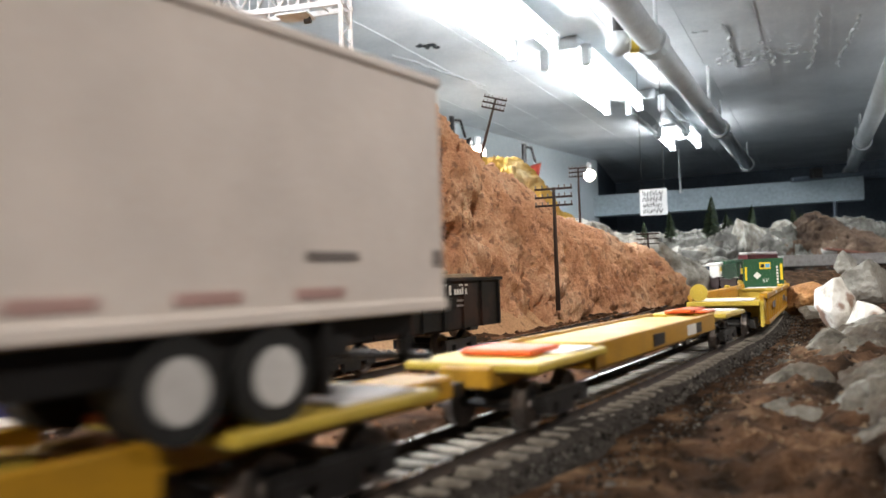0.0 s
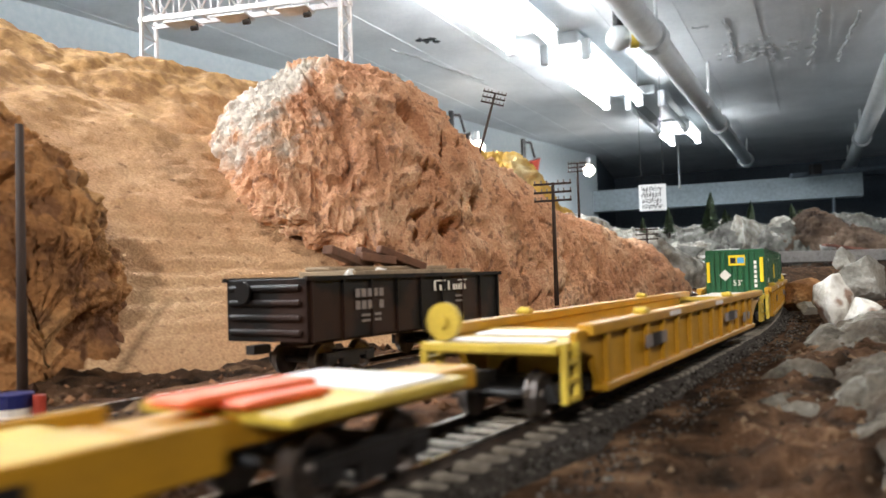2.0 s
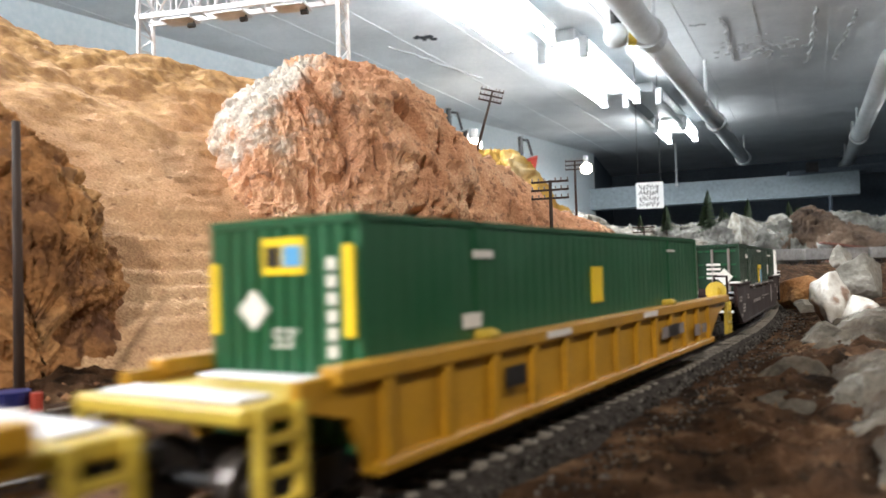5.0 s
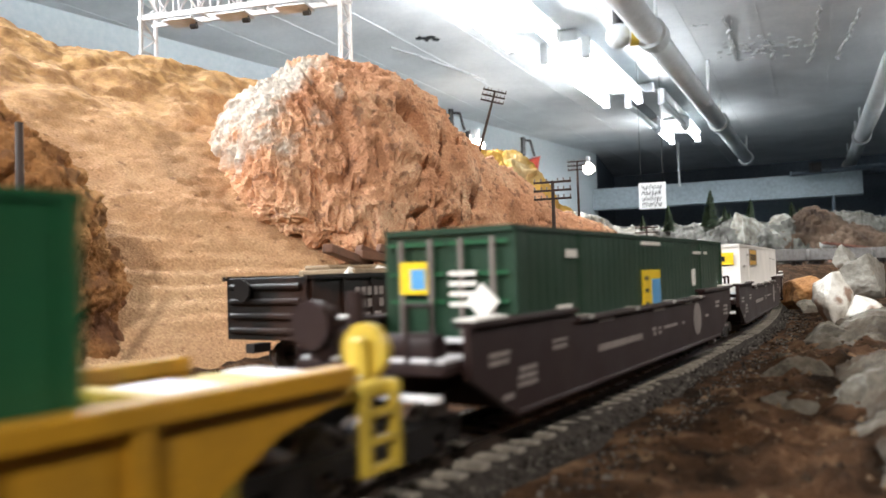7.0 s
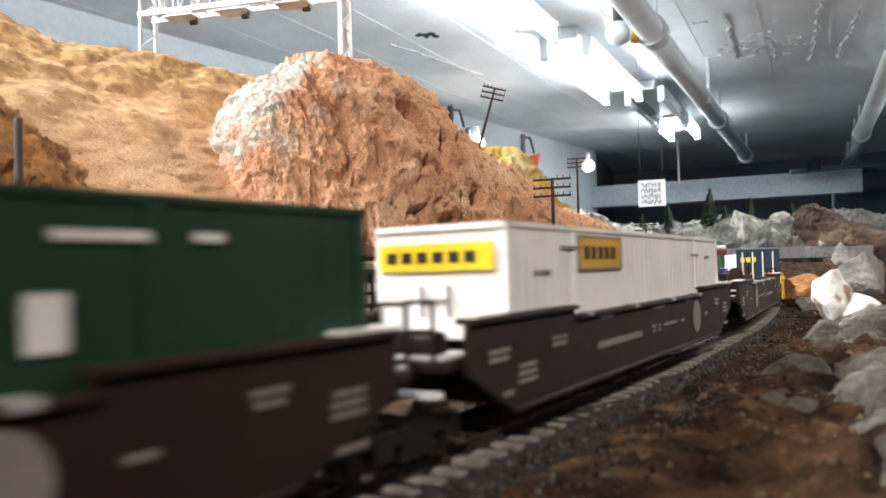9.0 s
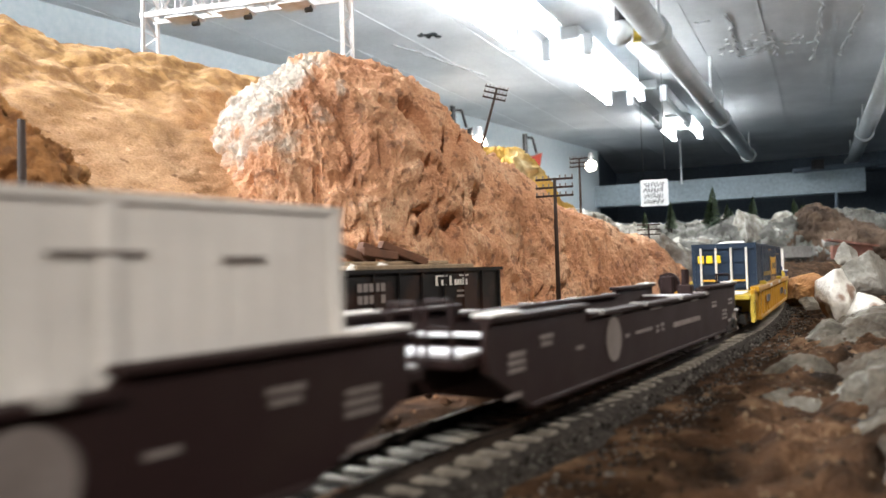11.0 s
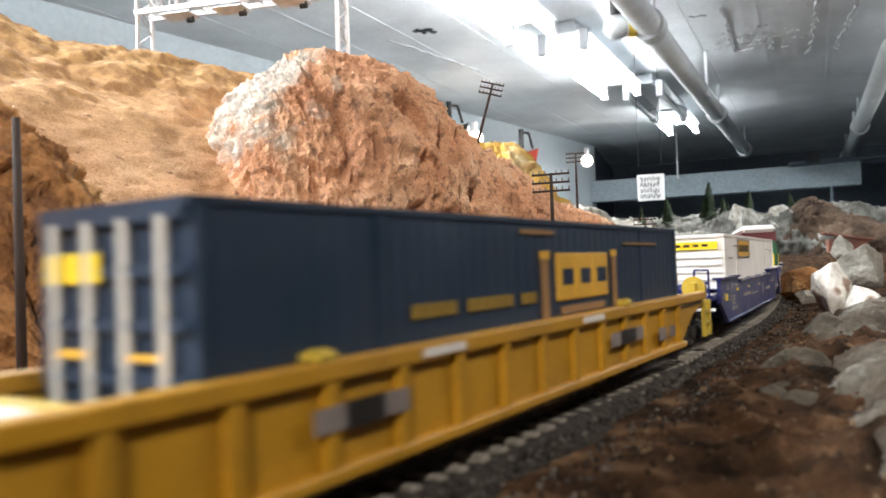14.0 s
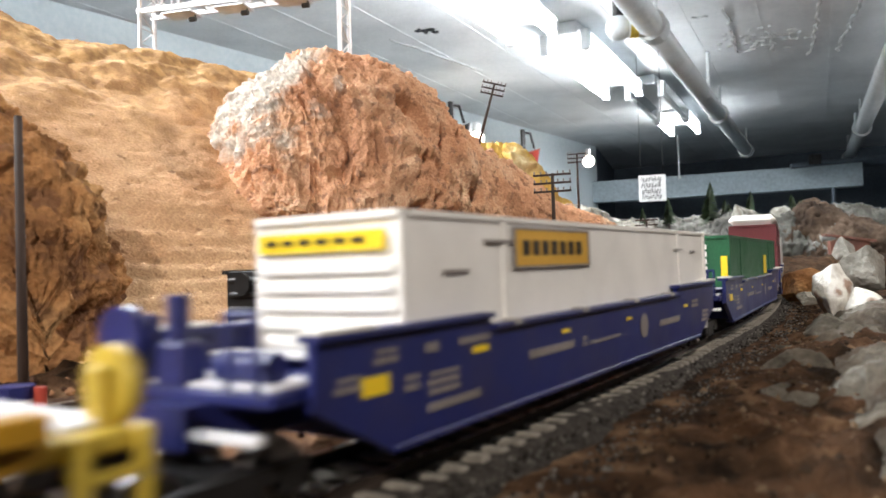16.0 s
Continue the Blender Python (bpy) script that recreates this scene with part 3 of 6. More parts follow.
def boulder(name, x, y, z, r, squash, material, label, seed, turn=0.0, chips=0.22, category="boulder", group="", tilt=0.0, kind=""):
    """A broken rock: a sphere cut by planes and roughened."""
    rng = np.random.RandomState(seed)
    bm = bmesh.new()
    bmesh.ops.create_icosphere(bm, subdivisions=5, radius=1.0)
    P = np.array([v.co[:] for v in bm.verts])
    for _ in range(20):
        d = rng.normal(size=3)
        d /= np.linalg.norm(d)
        lim = rng.uniform(0.45, 0.85)
        over = np.clip(P @ d - lim, 0, None)
        P = P - over[:, None] * d * 0.92
    L = np.linalg.norm(P, axis=1, keepdims=True)
    f = P + seed * 3.1
    P = P * (1 + chips * 0.35 * fbm(f, 1.7, 4)[:, None] + chips * 0.12 * fbm(f, 7, 4, ridged=True)[:, None])
    P = P * np.array(squash) * r
    for v, c in zip(bm.verts, P):
        v.co = c
    ob = part(name, bm, material, smooth=True)
    ob.matrix_world = pose(x, y, z, tilt, 0, turn)
    tagged(ob, label, category, group=group, kind=kind)
    return ob


def ground_z(x, y):
    """Height of the sheet: the railway's shelf, sinking into a gully on the aisle side."""
    f = np.stack([x, y, 0 * x], -1)
    z = np.full(len(f), -0.0052)
    idx = np.arange(0, len(_s), 12)
    lx, ly, lh, ls = _x[idx], _y[idx], _h[idx], _s[idx]
    near = np.argmin((x[:, None] - lx) ** 2 + (y[:, None] - ly) ** 2, axis=1)
    right = (x - lx[near]) * np.cos(lh[near]) - (y - ly[near]) * np.sin(lh[near])
    z += np.array([line(s).z for s in ls])[near]
    rough = np.clip((np.abs(right) - 0.024) / 0.03, 0.12, 1)
    z += rough * (0.005 * fbm(f, 16, 4) + 0.0026 * fbm(f, 70, 3, ridged=True) + 0.0016 * fbm(f, 300, 2))
    return z - 0.10 * np.clip((right - 0.125) / 0.2, 0, 1) ** 1.3, right


def ground():
    ux = np.sinh(np.linspace(-2.9, 3.9, 420)) * 0.12
    uy = np.sinh(np.linspace(-1.9, 4.15, 420)) * 0.12 + 0.12
    X, Y = np.meshgrid(ux, uy, indexing="ij")
    z, _ = ground_z(X.ravel(), Y.ravel())
    P = np.stack([X, Y, z.reshape(X.shape)], -1)
    tagged(grid_object("ground", P, M_GROUND), "dark brown textured ground cover of the model railway shelf", "ground", kind="structure")


def benchwork():
    """The plain closed body of the layout under its scenery."""
    bm = bmesh.new()
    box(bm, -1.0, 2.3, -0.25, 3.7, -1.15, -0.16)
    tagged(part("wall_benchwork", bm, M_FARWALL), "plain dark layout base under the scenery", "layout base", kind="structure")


def gravel():
    """Loose crumbs of earth and stone strewn over the shelf."""
    rng = np.random.RandomState(12)
    for name, count, material, small, big, s0, s1, r0, r1, label in (
        ("earth_crumbs", 5200, M_CRUMB, 0.0003, 0.0014, 0.0, 0.9, 0.026, 0.13, "loose brown crumbs of earth beside the track"),
        ("ballast_stones", 5200, M_BALLASTSTONE, 0.0003, 0.0008, 0.0, 0.8, 0.010, 0.034, "loose grey ballast stones along the ties"),
        ("cliff_scree", 2600, M_DIRTSTONE, 0.0004, 0.0022, 0.0, 1.3, -0.15, -0.02, "orange brown scree beside the siding"),
    ):
        s = rng.uniform(s0, s1, count) ** (1.0 if s0 < 0 else 1.2)
        o = rng.uniform(r0, r1, count)
        pts = np.array([line(a, b)[:2] for a, b in zip(s, o)])
        z, right = ground_z(pts[:, 0], pts[:, 1])
        z = np.where(np.abs(right) < 0.024, np.maximum(z, RAIL - 0.0030), np.where(np.abs(right) < 0.030, np.maximum(z, RAIL - 0.0055), z))
        if r0 < 0:
            z = np.maximum(z, RAIL - 0.0024)
        r = small + (big - small) * rng.uniform(0, 1, count) ** 3
        base = np.array([(1, 0, 0), (-1, 0, 0), (0, 1, 0), (0, -1, 0), (0, 0, 1), (0, 0, -1)], float)
        tri = np.array([(0, 2, 4), (2, 1, 4), (1, 3, 4), (3, 0, 4), (2, 0, 5), (1, 2, 5), (3, 1, 5), (0, 3, 5)])
        V = base[None] * rng.uniform(0.55, 1.3, (count, 6, 1)) * r[:, None, None] + rng.normal(0, 0.12, (count, 6, 3)) * r[:, None, None]
        a = rng.uniform(0, 6.28, count)
        c, sn = np.cos(a)[:, None], np.sin(a)[:, None]
        V = np.stack([V[..., 0] * c - V[..., 1] * sn, V[..., 0] * sn + V[..., 1] * c, V[..., 2] * 0.8], -1)
        V += np.stack([pts[:, 0], pts[:, 1], z + r * 0.25], -1)[:, None, :]
        F = (tri[None] + 6 * np.arange(count)[:, None, None]).reshape(-1, 3)
        me = bpy.data.meshes.new(name)
        me.from_pydata(V.reshape(-1, 3).tolist(), [], F.tolist())
        me.materials.append(material)
        tagged(new(name, me), label, "gravel", kind="stuff")


def ballast_bed(name, side, s0, s1, half, material=None, label="dark grey ballast under the rails"):
    s = np.linspace(s0, s1, 500)
    prof = [(-half - 0.009, -0.008), (-half, -0.0026), (half, -0.0026), (half + 0.009, -0.008)]
    us = np.linspace(0, 3, 34)
    off = np.interp(us, range(4), [p[0] for p in prof])
    zz = np.interp(us, range(4), [p[1] for p in prof])
    P = np.array([[(*line(a, side + o)[:2], z + line(a).z) for o, z in zip(off, zz)] for a in s])
    f = P.reshape(-1, 3)
    P[..., 2] += (0.0009 * fbm(f, 500, 2) + 0.0004 * fbm(f, 60, 2)).reshape(P.shape[:2])
    tagged(grid_object(name, P, material or M_BALLAST), label, "ballast", kind="structure")


def rail_pair(side, s0, s1, label):
    ob = empty("railway_track")
    for g in (-0.00825, 0.00825):
        bm = bmesh.new()
        prev = None
        for a in np.arange(s0, s1, 0.012):
            c, e = line(a, side + g), line(a, side + g + 0.001)
            r = (e - c).normalized()
            ring = [bm.verts.new(c + r * o + Vector((0, 0, z))) for o, z in ((-0.0009, -0.0021), (-0.0004, -0.0016), (-0.0004, -0.0006), (-0.0006, 0), (0.0006, 0), (0.0004, -0.0006), (0.0004, -0.0016), (0.0009, -0.0021))]
            if prev:
                for i in range(7):
                    fc = bm.faces.new((prev[i], prev[i + 1], ring[i + 1], ring[i]))
                    fc.material_index = 0 if i in (3,) else 1
            prev = ring
        part("rail", bm, [M_RAIL, M_RUST], ob)
    tagged(ob, label, "track")
    return ob


def ties(track, side, s0, s1, step, limit=300):
    bm = bmesh.new()
    box(bm, -0.0150, 0.0150, -0.0014, 0.0014, -0.0040, -0.0019, bevel=0.0003)
    me = mesh_of("tie", bm, M_TIE)
    rng = random.Random(5)
    n, a = 0, s0
    while a < s1 and n < limit:
        o = new("tie", me)
        c = line(a, side)
        h = float(np.interp(a, _s, _h))
        o.parent = track
        o.matrix_local = pose(c.x, c.y, c.z + rng.uniform(-0.0002, 0.0002), 0, 0, -math.degrees(h) + rng.uniform(-1.5, 1.5))
        a, n = a + step, n + 1


# ---- the train ----
def truck(car, y, w=0.0078):
    """A bogie with side frames, two wheelsets, its wheels on the rails."""
    d = RAIL
    bm = bmesh.new()
    for sx in (-1, 1):
        x = sx * 0.0118
        box(bm, x - 0.0009, x + 0.0009, y - 0.0125, y + 0.0125, 0.0052 + d, 0.0074 + d)
        box(bm, x - 0.0009, x + 0.0009, y - 0.0042, y + 0.0042, 0.0024 + d, 0.0054 + d)
        for dy in (-0.0098, 0.0098):
            box(bm, x - 0.0012, x + 0.0012, y + dy - 0.0022, y + dy + 0.0022, 0.0036 + d, 0.0064 + d)
    box(bm, -0.0115, 0.0115, y - 0.003, y + 0.003, 0.0045 + d, 0.0078 + d)
    fr = part("truck_frame", bm, M_BLACK, car)
    for dy in (-0.0098, 0.0098):
        axle = part("axle", rod(bmesh.new(), (-0.0112, y + dy, 0.0050 + d), (0.0112, y + dy, 0.0050 + d), 0.0012, 8), M_BLACK, car)
        for sx in (-1, 1):
            wh = new("wheel", WHEEL)
            wh.parent = axle
            wh.matrix_local = Matrix.Translation((sx * 0.0083, y + dy, 0.0050 + d)) @ pose(0, 0, 0, 0, 0, 0 if sx > 0 else 180)


def wheel_mesh():
    """A flanged wheel turned round the x axis, its flange inwards."""
    bm = bmesh.new()
    prof = [(-0.0014, 0.0), (-0.0014, 0.0054), (-0.0008, 0.0055), (-0.0004, 0.0050), (0.0012, 0.0049), (0.0013, 0.0042), (0.0007, 0.0036), (0.0007, 0.0014), (0.0014, 0.0010), (0.0014, 0.0)]
    n = 18
    rings = [[bm.verts.new((x, r * math.cos(6.28318 * k / n), r * math.sin(6.28318 * k / n))) for k in range(n)] for x, r in prof[1:-1]]
    for a, b in zip(rings, rings[1:]):
        for k in range(n):
            bm.faces.new((a[k], a[(k + 1) % n], b[(k + 1) % n], b[k]))
    bm.faces.new(rings[0][::-1])
    bm.faces.new(rings[-1])
    return mesh_of("wheel", bm, M_WHEEL)


WHEEL = wheel_mesh()


def lettering(car, name, items, material, x, label=""):
    """Plain bars and blocks on the side at x: (y0, y1, z0, z1)."""
    for y0, y1, z0, z1 in items:
        part(name, box(bmesh.new(), x - 0.0002, x + 0.00012, y0, y1, z0, z1), material, car, label)


def words(text, size, material, parent, m, name="lettering", bold=0.0):
    cu = bpy.data.curves.new(name, "FONT")
    cu.body, cu.size, cu.extrude, cu.offset = text, size, 0.00006 * size / 0.005, bold
    cu.align_x = "CENTER"
    tmp = new("words", cu)
    me = bpy.data.meshes.new_from_object(tmp.evaluated_get(bpy.context.evaluated_depsgraph_get()))
    bpy.data.objects.remove(tmp)
    me.materials.clear()
    me.materials.append(material)
    ob = new(name, me)
    ob.parent = parent
    ob.matrix_local = m
    return ob


SIDE = Matrix(((0, 0, 1, 0), (1, 0, 0, 0), (0, 1, 0, 0), (0, 0, 0, 1)))      # text on a face looking along +x
ENDF = Matrix(((1, 0, 0, 0), (0, 0, -1, 0), (0, 1, 0, 0), (0, 0, 0, 1)))     # text on a face looking along -y


def yellow_well(length, name="well_car", wheel_front=True, near_marks=True):
    car = empty(name)
    h = length / 2
    w = 0.0172
    for sx in (-1, 1):
        bm = bmesh.new()
        x0, x1 = sorted((sx * w, sx * (w - 0.0016)))
        # side sheet, cut up towards the platforms
        pts = [(-h + 0.024, 0.0030), (h - 0.040, 0.0030), (h - 0.026, 0.0105), (h - 0.014, 0.0130), (h - 0.014, 0.0160), (-h + 0.010, 0.0160), (-h + 0.010, 0.0125), (-h + 0.020, 0.0100)]
        va = [bm.verts.new((x0, y, z)) for y, z in pts]
        vb = [bm.verts.new((x1, y, z)) for y, z in pts]
        bm.faces.new(va)
        bm.faces.new(vb[::-1])
        for i in range(len(pts)):
            bm.faces.new((va[i], va[(i + 1) % 8], vb[(i + 1) % 8], vb[i]))
        bmesh.ops.recalc_face_normals(bm, faces=bm.faces[:])
        side = part("side", bm, M_YELLOW, car)
        bm = bmesh.new()
        xo = sorted((sx * (w + 0.0016), sx * (w - 0.0022)))
        box(bm, xo[0], xo[1], -h + 0.016, h - 0.014, 0.0146, 0.0172, bevel=0.0003)
        part("top_chord", bm, M_YELLOW, side)
        bm = bmesh.new()
        box(bm, xo[0], xo[1], -h + 0.024, h - 0.040, 0.0016, 0.0034, bevel=0.0003)
        part("bottom_chord", bm, M_YELLOW, side)
        n = 13
        for i in range(n):
            y = -h + 0.027 + (2 * h - 0.072) * i / (n - 1)
            bm = bmesh.new()
            xr = sorted((sx * w, sx * (w + 0.0013)))
            box(bm, xr[0], xr[1], y - 0.0011, y + 0.0011, 0.0032, 0.0148)
            part("rib", bm, M_YELLOW, side)
        for y in (-h + 0.058, h - 0.090):
            bm = bmesh.new()
            rod(bm, (sx * (w - 0.002), y, 0.0172), (sx * (w + 0.001), y, 0.0176), 0.0016, 10)
            box(bm, xo[0], xo[1], y - 0.002, y + 0.002, 0.0170, 0.0186, bevel=0.0005)
            part("container_guide", bm, M_YELLOW_PALE, side)
    # markings on the side facing the aisle
    x = w + 0.0001
    if near_marks:
        lettering(car, "white_panel", [(-0.076, -0.070, 0.0084, 0.0116), (-0.062, -0.056, 0.0084, 0.0116)], M_LETTER_DIM, x + 0.0014)
    lettering(car, "white_panel", [(0.027, 0.033, 0.0082, 0.0114), (0.044, 0.050, 0.0082, 0.0114)], M_LETTER_DIM, x + 0.0014)
    lettering(car, "black_panel", [(-0.070, -0.062, 0.0082, 0.0118), (0.033, 0.044, 0.0082, 0.0116)], M_INK, x + 0.0015)
    lettering(car, "data_panel", [(0.064, 0.070, 0.006, 0.0095), (0.074, 0.079, 0.0062, 0.0092)], M_LETTER_DIM, x + 0.0014)
    lettering(car, "chord_label", [(-0.052, -0.040, 0.0153, 0.0166), (0.01, 0.022, 0.0153, 0.0166)], M_LETTER, w + 0.0017)
    # floor of the well and cross bearers
    bm = boxes([(-0.0150, 0.0150, -h + 0.03, h - 0.042, 0.0022, 0.0030)])
    part("well_floor", bm, M_YELLOW, car)
    for sy in (-1, 1):
        y1 = sy * (h - 0.002)
        y0 = sy * (h - 0.034)
        a, b = sorted((y0, y1))
        bm = bmesh.new()
        box(bm, -0.0160, 0.0160, a, b, 0.0118, 0.0140, bevel=0.0004)
        box(bm, -0.0150, 0.0150, *sorted((sy * (h - 0.034), sy * (h - 0.031))), 0.0030, 0.0150)
        plat = part("end_platform", bm, M_YELLOW_PALE, car)
        bm = boxes([(-0.0125, 0.0125, *sorted((sy * (h - 0.020), sy * (h - 0.031))), 0.0141, 0.0147), (-0.0130, 0.0130, *sorted((sy * (h - 0.004), sy * (h - 0.010))), 0.0141, 0.0146)], bevel=0.0002)
        part("walkway", bm, M_ROOFWHITE, plat, "white grit walkway strips")
        for sx in (-1, 1):
            bm = bmesh.new()
            xa, xb = sorted((sx * 0.0174, sx * 0.0160))
            ya = sy * (h - 0.004)
            for yy in (ya, ya - sy * 0.0065):
                box(bm, xa, xb, yy - 0.0006, yy + 0.0006, 0.0018, 0.0140)
            for zz in (0.0024, 0.0062, 0.0100):
                box(bm, xa, xb, *sorted((ya, ya - sy * 0.0065)), zz - 0.0004, zz + 0.0005)
            part("step_ladder", bm, M_YELLOW_PALE, car)
        truck(car, sy * (h - 0.020))
        bm = boxes([(-0.0016, 0.0016, *sorted((sy * (h - 0.003), sy * (h + 0.0055))), 0.0060, 0.0086), (-0.0022, 0.0022, *sorted((sy * (h + 0.003), sy * (h + 0.0065))), 0.0056, 0.0092)])
        part("coupler", bm, M_BLACK, car)
    bm = bmesh.new()
    if wheel_front:
        rod(bm, (-0.0115, -h + 0.0035, 0.0185), (-0.0115, -h + 0.0050, 0.0185), 0.0042, 20)
        rod(bm, (-0.0115, -h + 0.0028, 0.0185), (-0.0115, -h + 0.0040, 0.0185), 0.0014, 10)
        box(bm, -0.0132, -0.0098, -h + 0.0045, -h + 0.0064, 0.0138, 0.0215, bevel=0.0004)
    else:
        rod(bm, (0.0120, h - 0.0050, 0.0180), (0.0120, h - 0.0035, 0.0180), 0.0040, 20)
        box(bm, 0.0105, 0.0135, h - 0.0066, h - 0.0048, 0.0138, 0.0200, bevel=0.0004)
    part("brake_wheel", bm, M_YELLOW_PALE, car)
    return car


def articulated_well(length, paint_main, kind_label, bars, gold=(), emblem=0.048, emblem_r=0.0053, way=1):
    """A plain-sided articulated well unit with raised ends of the side sills; way -1 turns it round."""
    car = empty("well_car")
    h, w = length / 2, 0.0172
    for sx in (-1, 1):
        bm = bmesh.new()
        x0, x1 = sorted((sx * w, sx * (w - 0.0014)))
        pts = [(-h + 0.026, 0.0029), (h - 0.030, 0.0029), (h - 0.010, 0.0110), (h - 0.010, 0.0202), (h - 0.054, 0.0202), (h - 0.057, 0.0182), (-h + 0.057, 0.0182), (-h + 0.054, 0.0202), (-h + 0.010, 0.0202), (-h + 0.010, 0.0110)]
        va = [bm.verts.new((x0, y, z)) for y, z in pts]
        vb = [bm.verts.new((x1, y, z)) for y, z in pts]
        bm.faces.new(va)
        bm.faces.new(vb[::-1])
        for i in range(len(pts)):
            j = (i + 1) % len(pts)
            bm.faces.new((va[i], va[j], vb[j], vb[i]))
        bmesh.ops.recalc_face_normals(bm, faces=bm.faces[:])
        side = part("side", bm, paint_main, car)
        xo = sorted((sx * (w + 0.0010), sx * (w - 0.0030)))
        part("top_sill", boxes([(*xo, -h + 0.056, h - 0.056, 0.0174, 0.0184), (*xo, -h + 0.010, -h + 0.056, 0.0196, 0.0206), (*xo, h - 0.056, h - 0.010, 0.0196, 0.0206)], bevel=0.0002), paint_main, side)
        part("bottom_sill", boxes([(*sorted((sx * (w + 0.0004), sx * (w - 0.0030))), -h + 0.026, h - 0.030, 0.0026, 0.0036)], bevel=0.0002), paint_main, side)
        for e in (-1, 1):
            yy = e * (h - 0.016)
            part("sill_cap", boxes([(*xo, yy - 0.006, yy + 0.006, 0.0207, 0.0212)]), M_LETTER, side, "white paint on the sill end")
        for yy in (-0.0505, -0.0175, 0.0175, 0.0505):
            part("sill_pad", boxes([(*xo, yy - 0.0015, yy + 0.0015, 0.0185, 0.0188), (*sorted((sx * (w + 0.0010), sx * (w + 0.0012))), yy - 0.0015, yy + 0.0015, 0.0178, 0.0188)]), M_GREYCAR, side, "worn white pad on the sill")
    rnd = random.Random(len(bars))
    bars = [(y0, y1, z0, z1) if way > 0 else (-y1, -y0, z0, z1) for y0, y1, z0, z1 in bars]
    rows = []
    for y0, y1, z0, z1 in bars:
        if z1 - z0 < 0.0017:
            rows.append((y0, y1, z0, z1))
            continue
        step = 0.0014 if y1 - y0 < 0.012 else (z1 - z0)
        z = z0
        while z < z1 - 0.0004:
            top = min(z1, z + step * 0.62)
            y = y0 + rnd.uniform(0, 0.001)
            while y < y1 - 0.0005:
                wd = rnd.uniform(0.0012, 0.0030)
                rows.append((y, min(y1, y + wd), z, top))
                y += wd + 0.0005
            z += step
    lettering(car, "reporting_mark", rows, M_LETTER_DIM, w + 0.0001, "worn pale lettering")
    bm = bmesh.new()
    bmesh.ops.create_circle(bm, cap_ends=True, radius=emblem_r, segments=28, matrix=Matrix.Translation((w + 0.0003, emblem * way, 0.0113)) @ Euler((0, radians(90), 0)).to_matrix().to_4x4())
    part("round_emblem", bm, M_LETTER_DIM, car)
    lettering(car, "yellow_mark", gold, M_SIGNY, w + 0.0001)
    part("well_floor", boxes([(-0.0155, 0.0155, -h + 0.03, h - 0.03, 0.0036, 0.0044)]), paint_main, car)
    for sy in (-1, 1):
        bm = bmesh.new()
        box(bm, -0.0158, 0.0158, *sorted((sy * (h - 0.024), sy * (h - 0.004))), 0.0122, 0.0142, bevel=0.0004)
        box(bm, -0.0050, 0.0050, *sorted((sy * (h - 0.030), sy * h)), 0.0070, 0.0125)
        plat = part("end_platform", bm, paint_main, car)
        part("walkway", boxes([(-0.0150, 0.0150, *sorted((sy * (h - 0.0145), sy * (h - 0.0050))), 0.0143, 0.0148), (-0.0150, 0.0150, *sorted((sy * (h - 0.0265), sy * (h - 0.0215))), 0.0160, 0.0166)]), M_ROOFWHITE, plat, "white grit walkway strips")
        part("bulkhead", boxes([(-0.0155, 0.0155, *sorted((sy * (h - 0.0275), sy * (h - 0.0255))), 0.0040, 0.0160)]), paint_main, car)
        for sx in (-1, 1):
            bm = bmesh.new()
            x = sx * 0.0140
            y = sy * (h - 0.0035)
            rod(bm, (x, y, 0.0140), (x, y, 0.0240), 0.00045, 6)
            rod(bm, (x - sx * 0.005, y, 0.0140), (x - sx * 0.005, y, 0.0240), 0.00045, 6)
            rod(bm, (x, y, 0.0238), (x - sx * 0.005, y, 0.0238), 0.00045, 6)
            rod(bm, (x, y, 0.0190), (x - sx * 0.005, y, 0.0190), 0.00045, 6)
            part("grab_rail", bm, paint_main, car)
    truck(car, way * (-h + 0.001))
    bm = bmesh.new()
    rod(bm, (-0.0105, way * (-h + 0.002), 0.0205), (-0.0105, way * (-h + 0.0042), 0.0205), 0.0044, 18)
    box(bm, -0.0130, -0.0080, *sorted((way * (-h + 0.0042), way * (-h + 0.0075))), 0.0140, 0.0235, bevel=0.0005)
    part("brake_wheel", bm, paint_main, car)
    bm = bmesh.new()
    box(bm, -0.0060, 0.0000, *sorted((way * (-h + 0.0040), way * (-h + 0.0085))), 0.0140, 0.0200, bevel=0.0006)
    rod(bm, (-0.0030, way * (-h + 0.006), 0.0195), (-0.0030, way * (-h + 0.006), 0.0262), 0.0016, 10)
    part("brake_stand", bm, paint_main, car)
    part("air_reservoir", rod(bmesh.new(), (0.002, way * (-h + 0.009), 0.0165), (0.012, way * (-h + 0.009), 0.0165), 0.0022, 14), paint_main, car)
    part("step", boxes([(-0.0165, 0.0165, *sorted((way * (-h + 0.0005), way * (-h + 0.0020))), 0.0088, 0.0098)]), M_ROOFWHITE, car, "white edged end step")
    return tagged(car, kind_label, "train car", group="cars of the train")


